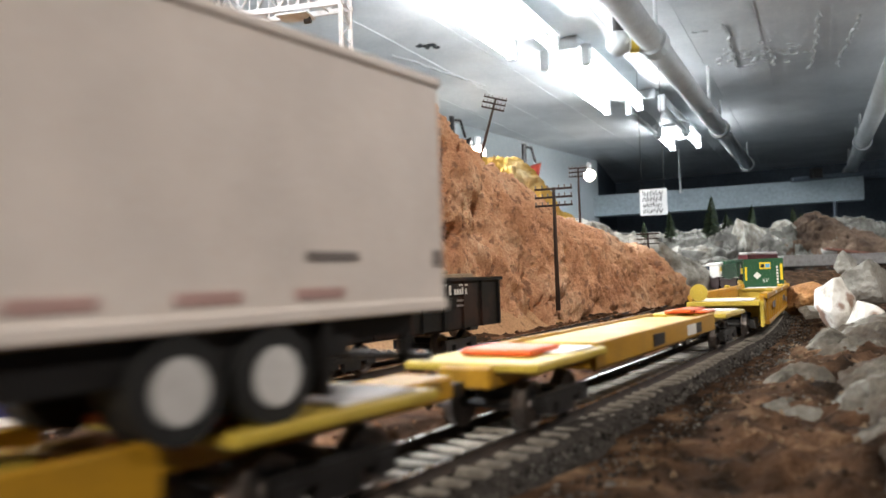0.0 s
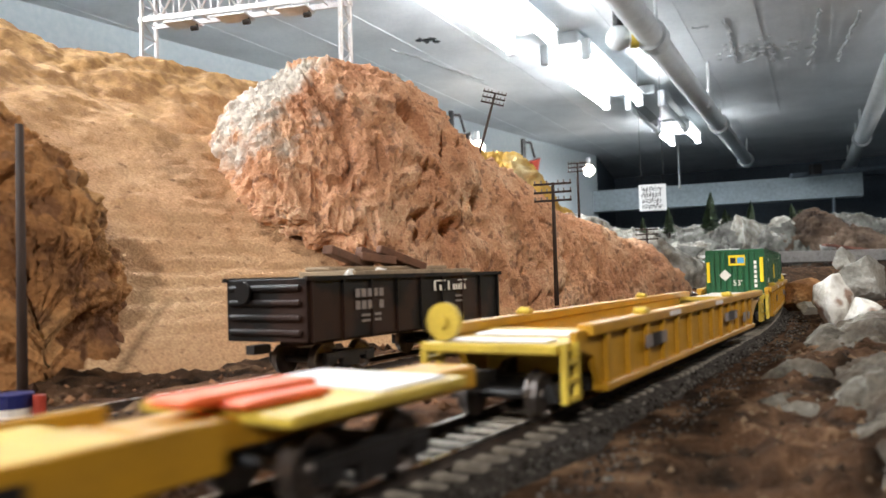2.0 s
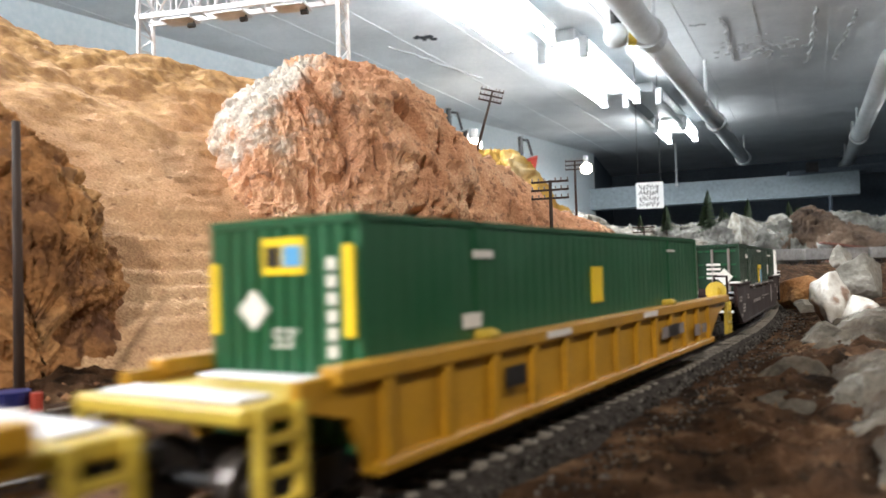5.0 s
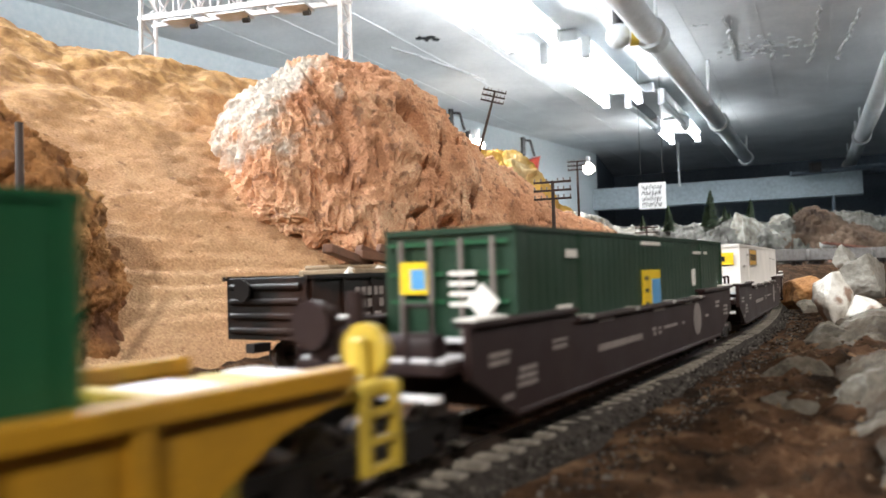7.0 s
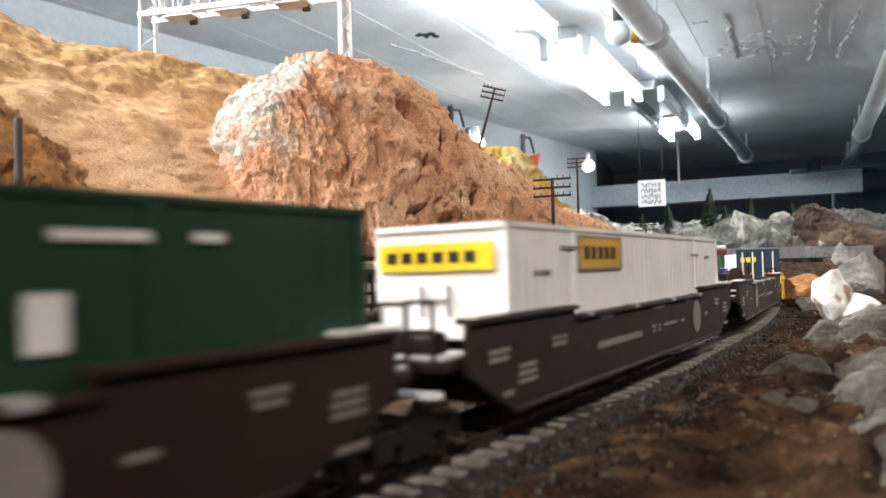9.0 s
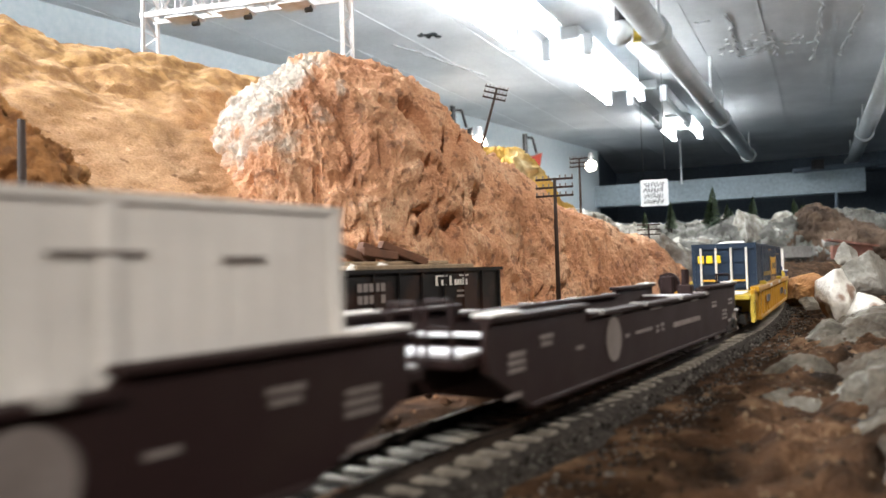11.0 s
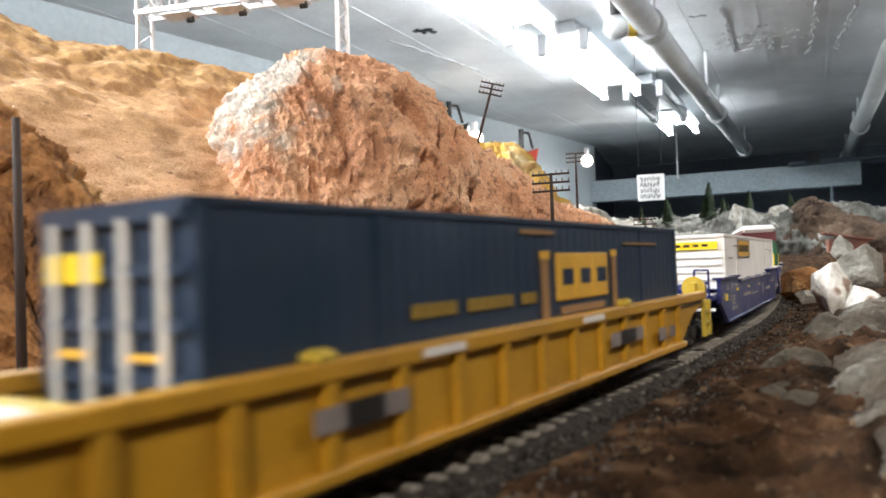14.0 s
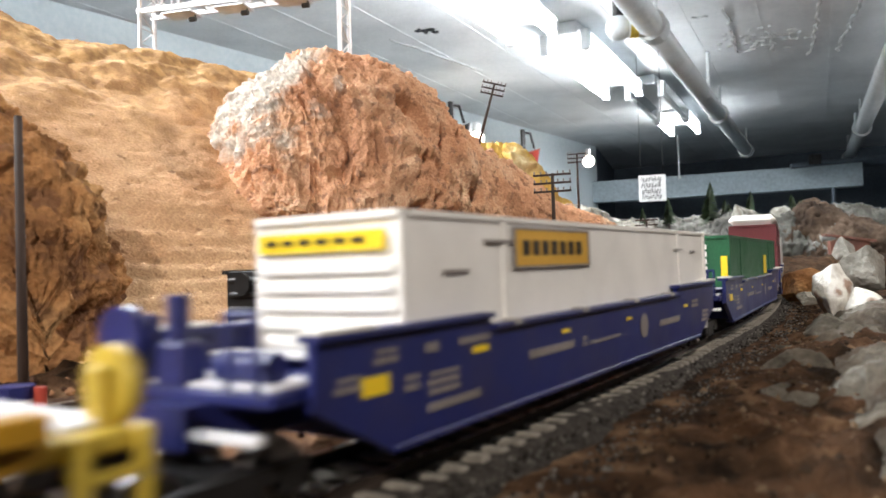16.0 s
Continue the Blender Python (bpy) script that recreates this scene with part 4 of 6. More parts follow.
def container(length, paint_main, label, ribs=True, doors=True, height=0.0335, name="container"):
    """A corrugated box with corner posts, rails and door bars; its foot is at z 0."""
    ob = empty(name)
    h, w = length / 2, 0.0146
    bm = bmesh.new()
    box(bm, -w, w, -h + 0.0005, h - 0.0005, 0.0003, height - 0.0004)
    body = part("body", bm, paint_main, ob)
    bm = bmesh.new()
    for sx in (-1, 1):
        for y in (-h + 0.0012, h - 0.0012, -h + 0.034, h - 0.034):
            box(bm, *sorted((sx * (w - 0.001), sx * (w + 0.0004))), y - 0.0010, y + 0.0010, 0, height)
        for z0, z1 in ((0, 0.0012), (height - 0.0010, height)):
            box(bm, *sorted((sx * (w - 0.001), sx * (w + 0.0004))), -h, h, z0, z1)
    for y in (-h, h):
        for z0, z1 in ((0, 0.0012), (height - 0.0012, height)):
            box(bm, -w, w, y - 0.0004, y + 0.0004, z0, z1)
    part("frame", bm, paint_main, ob)
    if ribs:
        bm = bmesh.new()
        n = int(length / 0.0042)
        for sx in (-1, 1):
            for i in range(n):
                y = -h + 0.004 + (length - 0.008) * i / (n - 1)
                box(bm, *sorted((sx * w, sx * (w + 0.00009))), y - 0.0011, y + 0.0011, 0.0014, height - 0.0012)
        for i in range(9):
            x = -w + 0.003 + (2 * w - 0.006) * i / 8
            for y in (-h, h) if not doors else (h,):
                box(bm, x - 0.0010, x + 0.0010, y - 0.0004, y + 0.0004, 0.0014, height - 0.0014)
        part("corrugation", bm, paint_main, ob)
    bm = bmesh.new()
    for i in range(int(length / 0.007)):
        y = -h + 0.005 + 0.007 * i
        box(bm, -w + 0.001, w - 0.001, y - 0.002, y + 0.002, height - 0.0004, height + 0.0001)
    part("roof_panel", bm, paint_main, ob)
    return tagged(ob, label, "container", group="containers on the train")


def door_bars(ob, length, material, height=0.0335, n=4, band=None):
    h = length / 2
    bm = bmesh.new()
    for i in range(n):
        x = -0.0105 + 0.0210 * i / (n - 1) if n > 1 else 0
        rod(bm, (x, -h - 0.0007, 0.002), (x, -h - 0.0007, height - 0.002), 0.00055, 8)
    part("door_bar", bm, material, ob, "pale locking bars")
    if band:
        for z in (0.019, 0.0245, 0.0305):
            for x0, x1 in ((-0.0135, -0.0006), (0.0006, 0.0135)):
                part("door_band", box(bmesh.new(), x0, x1, -h - 0.0006, -h - 0.0003, z - 0.0004, z + 0.0004), band, ob)


def spine_car(length):
    """A low skeleton flat: centre sill, wheel platforms, hitch."""
    car = empty("spine_car")
    h = length / 2
    bm = bmesh.new()
    box(bm, -0.0085, 0.0085, -h + 0.060, h - 0.075, 0.0045, 0.0112, bevel=0.0005)
    part("centre_sill", bm, M_YELLOW, car)
    part("end_sill", box(bmesh.new(), -0.0060, 0.0060, -h + 0.004, -h + 0.060, 0.0070, 0.0114, bevel=0.0005), M_YELLOW, car)
    part("end_sill", box(bmesh.new(), -0.0060, 0.0060, h - 0.075, h - 0.004, 0.0070, 0.0114, bevel=0.0005), M_YELLOW, car)
    part("deck", boxes([(-0.0125, 0.0125, -h + 0.055, h - 0.080, 0.0112, 0.0120)], bevel=0.0003), M_YELLOW_PALE, car, "pale yellow deck plate")
    for sx in (-1, 1):
        xs = sorted((sx * 0.0128, sx * 0.0108))
        part("side_rail", boxes([(*xs, -h + 0.045, h - 0.070, 0.0065, 0.0128)], bevel=0.0003), M_YELLOW, car)
    lettering(car, "panel", [(0.010, 0.022, 0.0075, 0.0110)], M_LETTER, 0.0129)
    lettering(car, "panel", [(0.023, 0.030, 0.0075, 0.0110), (-0.03, -0.018, 0.0075, 0.0110)], M_INK, 0.0129)
    for sy, d in ((-1, 0.026), (1, 0.042)):
        y = sy * (h - d)
        bm = boxes([(-0.0155, 0.0155, y - 0.020, y + 0.020, 0.0102, 0.0120)], bevel=0.0004)
        p = part("end_platform", bm, M_YELLOW_PALE, car)
        part("walkway", boxes([(-0.0135, 0.0135, y + 0.000, y + 0.016, 0.0121, 0.0125)]), M_ROOFWHITE, p)
        truck(car, y)
    y = h - 0.053
    part("hitch", boxes([(-0.0085, 0.0085, y - 0.010, y + 0.006, 0.0122, 0.0134), (-0.004, 0.004, y - 0.016, y + 0.008, 0.0128, 0.0142)], bevel=0.0005), M_ORANGE, car, "orange trailer hitch plate folded flat")
    part("coupler", boxes([(-0.0018, 0.0018, h - 0.004, h + 0.006, 0.0060, 0.0088)]), M_BLACK, car)
    y = -h + 0.026
    part("hitch", boxes([(-0.0085, 0.0085, y - 0.008, y + 0.008, 0.0122, 0.0136)], bevel=0.0004), M_ORANGE, car, "orange trailer hitch plate folded flat")
    return tagged(car, "yellow spine car with white platforms and orange hitch", "train car", group="cars of the train")


def trailer(length):
    ob = empty("semi_trailer")
    h, w = length / 2, 0.0142
    bm = bmesh.new()
    box(bm, -w, w, -h, h, 0.0127, 0.0497, bevel=0.0008)
    part("body", bm, M_TRAILER, ob)
    part("lower_rail", boxes([(-w - 0.0004, w + 0.0004, -h, h, 0.0120, 0.0140), (-w - 0.0004, w + 0.0004, -h, h, 0.0484, 0.0500)], bevel=0.0003), M_TRAILER, ob)
    lettering(ob, "reflector_strip", [(-h + 0.012 + 0.018 * i, -h + 0.021 + 0.018 * i, 0.0150, 0.0164) for i in range(int(length / 0.018) - 1)], paint("faded_red_strip", (0.55, 0.36, 0.33), dirt=0.0), w + 0.0001, "faded red reflector strip")
    lettering(ob, "marking", [(h - 0.032, h - 0.022, 0.0200, 0.0212), (h - 0.0035, h - 0.0015, 0.0192, 0.0217)], M_LETTER_DIM, w + 0.0001)
    part("underframe", boxes([(-0.010, 0.010, -h + 0.01, h - 0.004, 0.0085, 0.0122), (-0.0125, 0.0125, h - 0.070, h - 0.022, 0.0070, 0.0122)]), M_BLACK, ob)
    part("rear_guard", boxes([(-0.012, 0.012, h - 0.003, h - 0.0015, 0.0040, 0.0052), (-0.008, -0.0065, h - 0.003, h - 0.0015, 0.0040, 0.0125), (0.0065, 0.008, h - 0.003, h - 0.0015, 0.0040, 0.0125)]), M_BLACK, ob)
    for y in (h - 0.0375, h - 0.0515):
        for sx in (-1, 1):
            bm = bmesh.new()
            rod(bm, (sx * 0.0072, y, 0.0058), (sx * 0.0142, y, 0.0058), 0.0060, 26)
            wh = part("tyre", bm, M_TYRE, ob)
            part("rim", rod(bmesh.new(), (sx * 0.0120, y, 0.0058), (sx * 0.0144, y, 0.0058), 0.0037, 22), M_WHEELW, wh, "white wheel disc")
    for sx in (-1, 1):
        part("mud_flap", boxes([(*sorted((sx * 0.007, sx * 0.0142)), h - 0.0285, h - 0.0278, 0.002, 0.0120)]), M_BLACK, ob)
    return tagged(ob, "plain white highway trailer riding on a spine car", "trailer")


def grey_boxcar(length, material, label):
    car = empty("boxcar")
    h = length / 2
    part("body", boxes([(-0.0170, 0.0170, -h, h, 0.0110, 0.0440)], bevel=0.0008), material, car)
    post = mesh_of("side_post", boxes([(-0.0004, 0.0004, -0.0008, 0.0008, 0.0115, 0.0436)]), material)
    for i in range(16):
        for sx in (-1, 1):
            o = new("side_post", post)
            o.parent = car
            o.matrix_local = Matrix.Translation((sx * 0.01725, -h + 0.004 + (length - 0.008) * i / 15, 0))
    part("roof", boxes([(-0.0176, 0.0176, -h - 0.0005, h + 0.0005, 0.0438, 0.0452)], bevel=0.0004), material, car)
    part("underframe", boxes([(-0.012, 0.012, -h + 0.002, h - 0.002, 0.0085, 0.0112)]), M_BLACK, car)
    for sy in (-1, 1):
        truck(car, sy * (h - 0.028))
    return tagged(car, label, "train car", group="cars of the train")


def ride_along(ob, s, wheelbase, lift=0.0):
    MOVING.append((ob, s, wheelbase, lift))


def train():
    for s in (0.152, -0.098, -0.345):
        ride_along(spine_car(0.246), s, 0.17)
    ride_along(trailer(0.172), -0.078, 0.17, 0.0120)
    for s in (0.414, 0.683, 1.652):
        car = tagged(yellow_well(0.262, wheel_front=s < 0.5, near_marks=not 0.6 < s < 0.7), "yellow well car with ribbed sides and white walkways" + (", empty" if s < 0.5 else ", carrying one container"), "train car", group="cars of the train")
        ride_along(car, s, 0.21)
    marks = [(-0.097, -0.089, 0.0125, 0.0155), (-0.086, -0.078, 0.0075, 0.0115), (-0.092, -0.088, 0.006, 0.007), (-0.070, -0.062, 0.0128, 0.0148), (-0.0445, -0.0115, 0.0098, 0.0122), (-0.0018, 0.0010, 0.0098, 0.0122), (0.0034, 0.0058, 0.0098, 0.0118), (0.0095, 0.0235, 0.0109, 0.0117), (0.029, 0.032, 0.0108, 0.0116), (-0.0435, -0.0335, 0.0165, 0.0172), (-0.0005, 0.0105, 0.0164, 0.0171), (0.034, 0.042, 0.0168, 0.0173), (0.060, 0.064, 0.0110, 0.0118), (0.076, 0.082, 0.0135, 0.0162), (0.089, 0.096, 0.0100, 0.0138), (0.090, 0.097, 0.0055, 0.0072)]
    for s, e, way in ((0.9325, ", carrying a container", 1), (1.158, ", carrying a container", 1), (1.386, ", empty", -1)):
        ride_along(articulated_well(0.226, M_BROWN, "maroon brown articulated well car with worn lettering" + e, marks, emblem=0.048 if way > 0 else 0.0407, way=way), s, 0.21)
    blue_marks = [(-0.1015, -0.0960, 0.0126, 0.0146), (-0.0860, -0.0822, 0.0108, 0.0130), (-0.0797, -0.0707, 0.0092, 0.0126), (-0.0797, -0.0637, 0.0068, 0.0080), (-0.0930, -0.0870, 0.0155, 0.0175), (-0.0800, -0.0765, 0.0158, 0.0172), (-0.0700, -0.0600, 0.0160, 0.0170), (-0.0447, -0.0227, 0.0106, 0.0130), (-0.0180, -0.0155, 0.0102, 0.0122), (-0.0130, 0.0063, 0.0102, 0.0108), (0.040, 0.060, 0.0098, 0.0124), (0.075, 0.083, 0.0130, 0.0160), (0.088, 0.096, 0.0075, 0.0120)]
    blue_gold = [(-0.0957, -0.0897, 0.0114, 0.0140), (-0.0657, -0.0607, 0.0141, 0.0152), (-0.0285, -0.0250, 0.0140, 0.0148), (0.0120, 0.0155, 0.0136, 0.0143), (0.066, 0.070, 0.0136, 0.0143)]
    for s in (1.907, 2.140, 2.372):
        ride_along(articulated_well(0.230, M_BLUE, "royal blue articulated well car with pale lettering", blue_marks, blue_gold, 0.0253, 0.0032), s, 0.21)

    def load(ob, s, z=0.0042):
        ride_along(ob, s, 0.17, z)

    L = 0.188
    h = L / 2
    # green box with a yellow panel on its closed end
    g = container(L, M_GREEN, "green corrugated container with a yellow panel and white diamond", doors=False)
    part("yellow_panel", boxes([(-0.0030, 0.0054, -h - 0.0007, -h - 0.0003, 0.0250, 0.0305)]), M_SIGNY, g)
    part("panel_emblem", boxes([(0.0014, 0.0049, -h - 0.0009, -h - 0.0005, 0.0262, 0.0292)]), M_LOGOBLUE, g)
    part("panel_bar", boxes([(-0.0022, 0.0006, -h - 0.0009, -h - 0.0005, 0.0262, 0.0292)]), M_INK, g)
    bm = bmesh.new()
    box(bm, -0.0022, 0.0022, -0.0002, 0.0002, -0.0022, 0.0022, pose(-0.0050, -h - 0.0006, 0.0198, 0, 45, 0))
    part("white_diamond", bm, M_LETTER, g)
    words("53'", 0.0042, M_LETTER, g, Matrix.Translation((0.0012, -h - 0.00055, 0.0142)) @ ENDF)
    part("corner_stripe", boxes([(-0.0144, -0.0128, -h - 0.0006, -h - 0.0003, 0.0160, 0.0270)]), M_SIGNY, g, "yellow corner stripe")
    part("corner_stripe", boxes([(0.0125, 0.0143, -h - 0.0006, -h - 0.0003, 0.0160, 0.0290)]), M_SIGNY, g, "yellow corner stripe")
    for i in range(6):
        part("upright_mark", boxes([(0.0096, 0.0110, -h - 0.0006, -h - 0.0003, 0.0130 + 0.0025 * i, 0.0148 + 0.0025 * i)]), M_LETTER, g)
    lettering(g, "side_panel", [(-0.006, 0.001, 0.0165, 0.0250)], M_SIGNY, 0.0150)
    lettering(g, "side_mark", [(-0.062, -0.055, 0.0270, 0.0284), (-0.066, -0.060, 0.0150, 0.0175), (0.058, 0.066, 0.0290, 0.0296)], M_LETTER, 0.0150)
    load(g, 0.671)
    # dark green box with door bars
    g = container(0.182, M_DKGREEN, "dark green container with white locking bars and yellow panel")
    h = 0.091
    door_bars(g, 0.182, M_LETTER_DIM, band=M_GREEN)
    part("yellow_panel", boxes([(-0.0105, -0.0040, -h - 0.0014, -h - 0.0010, 0.0205, 0.0270)]), M_SIGNY, g)
    part("panel_emblem", boxes([(-0.0078, -0.0044, -h - 0.0016, -h - 0.0012, 0.0215, 0.0255)]), M_LOGOBLUE, g)
    bm = bmesh.new()
    box(bm, -0.0026, 0.0026, -0.0002, 0.0002, -0.0026, 0.0026, pose(0.0085, -h - 0.0014, 0.0190, 0, 45, 0))
    part("white_diamond", bm, M_LETTER, g)
    part("door_mark", boxes([(0.0010, 0.0070, -h - 0.0012, -h - 0.0009, 0.0180 + 0.0020 * i, 0.0190 + 0.0020 * i) for i in range(4)]), M_LETTER, g)
    lettering(g, "side_panel", [(-0.012, 0.005, 0.0125, 0.0238)], M_SIGNY, 0.0150)
    lettering(g, "side_emblem", [(-0.004, 0.0045, 0.0142, 0.0212)], M_LOGOBLUE, 0.0151)
    lettering(g, "side_letter", [(-0.0105, -0.007, 0.0210, 0.0220), (-0.0105, -0.007, 0.0176, 0.0186), (-0.0105, -0.007, 0.0138, 0.0148)], M_INK, 0.0151)
    lettering(g, "side_mark", [(-0.012, 0.006, 0.0308, 0.0318), (0.046, 0.0565, 0.0285, 0.0295), (0.062, 0.066, 0.0285, 0.0295), (-0.066, -0.060, 0.0272, 0.0290), (-0.072, -0.064, 0.0150, 0.0172), (0.0435, 0.0475, 0.0180, 0.0235)], M_LETTER, 0.0150)
    load(g, 0.941)
    # white boxes with yellow name panels
    for s, L, z in ((1.161, 0.178, 0), (1.917, 0.188, 1)):
        h = L / 2
        g = container(L, M_WHITE, "white container with yellow and black name panels", ribs=not z)
        part("end_panel", boxes([(-0.0135, 0.0125, -h - 0.0008, -h - 0.0003, 0.0245 + 0.003 * z, 0.0298 + 0.0008 * z)]), M_SIGNY, g)
        part("end_letter", boxes([(-0.0115 + 0.0036 * i, -0.0092 + 0.0036 * i, -h - 0.0010, -h - 0.0006, 0.0260 + 0.0026 * z, 0.0282 + 0.0014 * z) for i in range(6)]), M_INK, g)
        if z:
            part("door_slat", boxes([(-0.0138, 0.0138, -h - 0.0008, -h - 0.0003, 0.0120 + 0.0030 * i, 0.0138 + 0.0030 * i) for i in range(5)], bevel=0.0002), M_WHITE, g)
        else:
            part("vent_mark", boxes([(-0.004, -0.0032, -h - 0.0007, -h - 0.0003, 0.0155, 0.0215), (0.0022, 0.003, -h - 0.0007, -h - 0.0003, 0.0155, 0.0215), (-0.004, 0.003, -h - 0.0007, -h - 0.0003, 0.0185, 0.019)]), M_LETTER_DIM, g)
        y0, y1 = (-0.053, -0.025) if not z else (-0.056, -0.019)
        lettering(g, "side_panel", [(y0, y1, 0.0242, 0.0312)], M_GOLD, 0.0150)
        lettering(g, "side_letter", [(y0 + 0.003 + 0.0045 * i, y0 + 0.006 + 0.0045 * i, 0.0262, 0.0292) for i in range(int((y1 - y0 - 0.004) / 0.0045))], M_INK, 0.0151)
        lettering(g, "panel_frame", [(y0 - 0.001, y1 + 0.001, 0.0312, 0.0317), (y0 - 0.001, y1 + 0.001, 0.0237, 0.0242), (y0 - 0.001, y0, 0.0237, 0.0317), (y1, y1 + 0.001, 0.0237, 0.0317)], M_LETTER_DIM, 0.0151)
        lettering(g, "small_mark", [(h - 0.040, h - 0.030, 0.0272, 0.0276), (h - 0.020, h - 0.014, 0.0265, 0.0270), (-h + 0.012, -h + 0.020, 0.0235, 0.0240), (-h + 0.026, -h + 0.038, 0.0285, 0.0291)], M_LETTER_DIM, 0.0150)
        load(g, s)
    # navy box
    L, h = 0.186, 0.093
    g = container(L, M_NAVY, "navy blue container with yellow emblem and pale locking bars")
    door_bars(g, L, M_LETTER)
    for i in range(4):
        part("door_band", boxes([(-0.0138, 0.0138, -h - 0.0008, -h - 0.0004, 0.0120 + 0.0063 * i, 0.0135 + 0.0063 * i)]), M_NAVY, g)
    part("end_emblem", boxes([(-0.0120, -0.0090, -h - 0.0010, -h - 0.0006, 0.0240, 0.0278), (-0.0080, -0.0050, -h - 0.0010, -h - 0.0006, 0.0240, 0.0278), (-0.0040, -0.0012, -h - 0.0010, -h - 0.0006, 0.0240, 0.0278)], bevel=0.0002), M_SIGNY, g, "yellow block emblem")
    part("end_stripe", boxes([(-0.0100, -0.0030, -h - 0.0010, -h - 0.0006, 0.0150, 0.0160), (0.004, 0.010, -h - 0.0010, -h - 0.0006, 0.0150, 0.0158)]), M_GOLD, g)
    em = [(0.0020, 0.0116, 0.0162, 0.0265), (0.0121, 0.0217, 0.0162, 0.0265), (0.0222, 0.0320, 0.0162, 0.0265)]
    for y0, y1, z0, z1 in em:
        bm = box(bmesh.new(), 0.0146, 0.01515, y0, y1, z0, z1, bevel=0.0002)
        part("side_emblem", bm, M_GOLD, g, "gold block emblem")
        part("emblem_gap", box(bmesh.new(), 0.0150, 0.01522, y0 + 0.0028, y1 - 0.0010, z0 + 0.0034, z1 - 0.0034), M_NAVY, g)
    lettering(g, "side_bracket", [(-0.0055, -0.0024, 0.0130, 0.0252), (0.0355, 0.0380, 0.0130, 0.0255)], M_BRONZE, 0.0151)
    lettering(g, "bracket_head", [(-0.0060, -0.0018, 0.0253, 0.0270), (0.0350, 0.0385, 0.0256, 0.0272)], M_GOLD, 0.0151)
    lettering(g, "side_stripe", [(0.0040, 0.0290, 0.0134, 0.0150), (-0.0140, 0.0010, 0.0304, 0.0313), (0.045, 0.072, 0.0285, 0.0291)], M_BRONZE, 0.0150)
    lettering(g, "name_block", [(-0.0520 + 0.0034 * i, -0.0492 + 0.0034 * i, 0.0166, 0.0188) for i in range(13) if i not in (4, 10)], M_OLDGOLD, 0.0150)
    load(g, 1.654)
    # later boxes
    g = container(0.186, M_GREEN, "green container with white upright lettering and yellow panel")
    lettering(g, "side_panel", [(0.030, 0.042, 0.0150, 0.0250)], M_SIGNY, 0.0150)
    for i in range(6):
        part("upright_mark", boxes([(0.0020, 0.0060, -0.0937, -0.0933, 0.0130 + 0.0030 * i, 0.0150 + 0.0030 * i)]), M_LETTER, g)
    part("corner_stripe", boxes([(0.0115, 0.0140, -0.0937, -0.0933, 0.0150, 0.0250)]), M_SIGNY, g)
    load(g, 2.150)
    g = container(0.180, M_MAROON, "maroon container carrying a second box on top")
    load(g, 2.375)
    g = container(0.180, M_MAROON, "maroon container stacked on another box", height=0.0120)
    roof = bmesh.new()
    box(roof, -0.0150, 0.0150, -0.090, 0.090, 0.0120, 0.0190, bevel=0.0030)
    part("roof", roof, M_WHITE, g, "white domed roof")
    load(g, 2.375, 0.0042 + 0.0336)
    for i, s in enumerate((2.61, 2.84, 3.07, 3.30, 3.53, 3.76)):
        ride_along(grey_boxcar(0.218, M_GREYCAR, "weathered pale grey freight car with ribbed sides"), s, 0.16)


def motions():
    times = [0.5 * i for i in range(33)]
    for ob, s, base, lift in MOVING:
        walk(ob, [(t, ride(max(-0.7, min(4.0, s - gone(t))), base) @ Matrix.Translation((0, 0, lift))) for t in times])


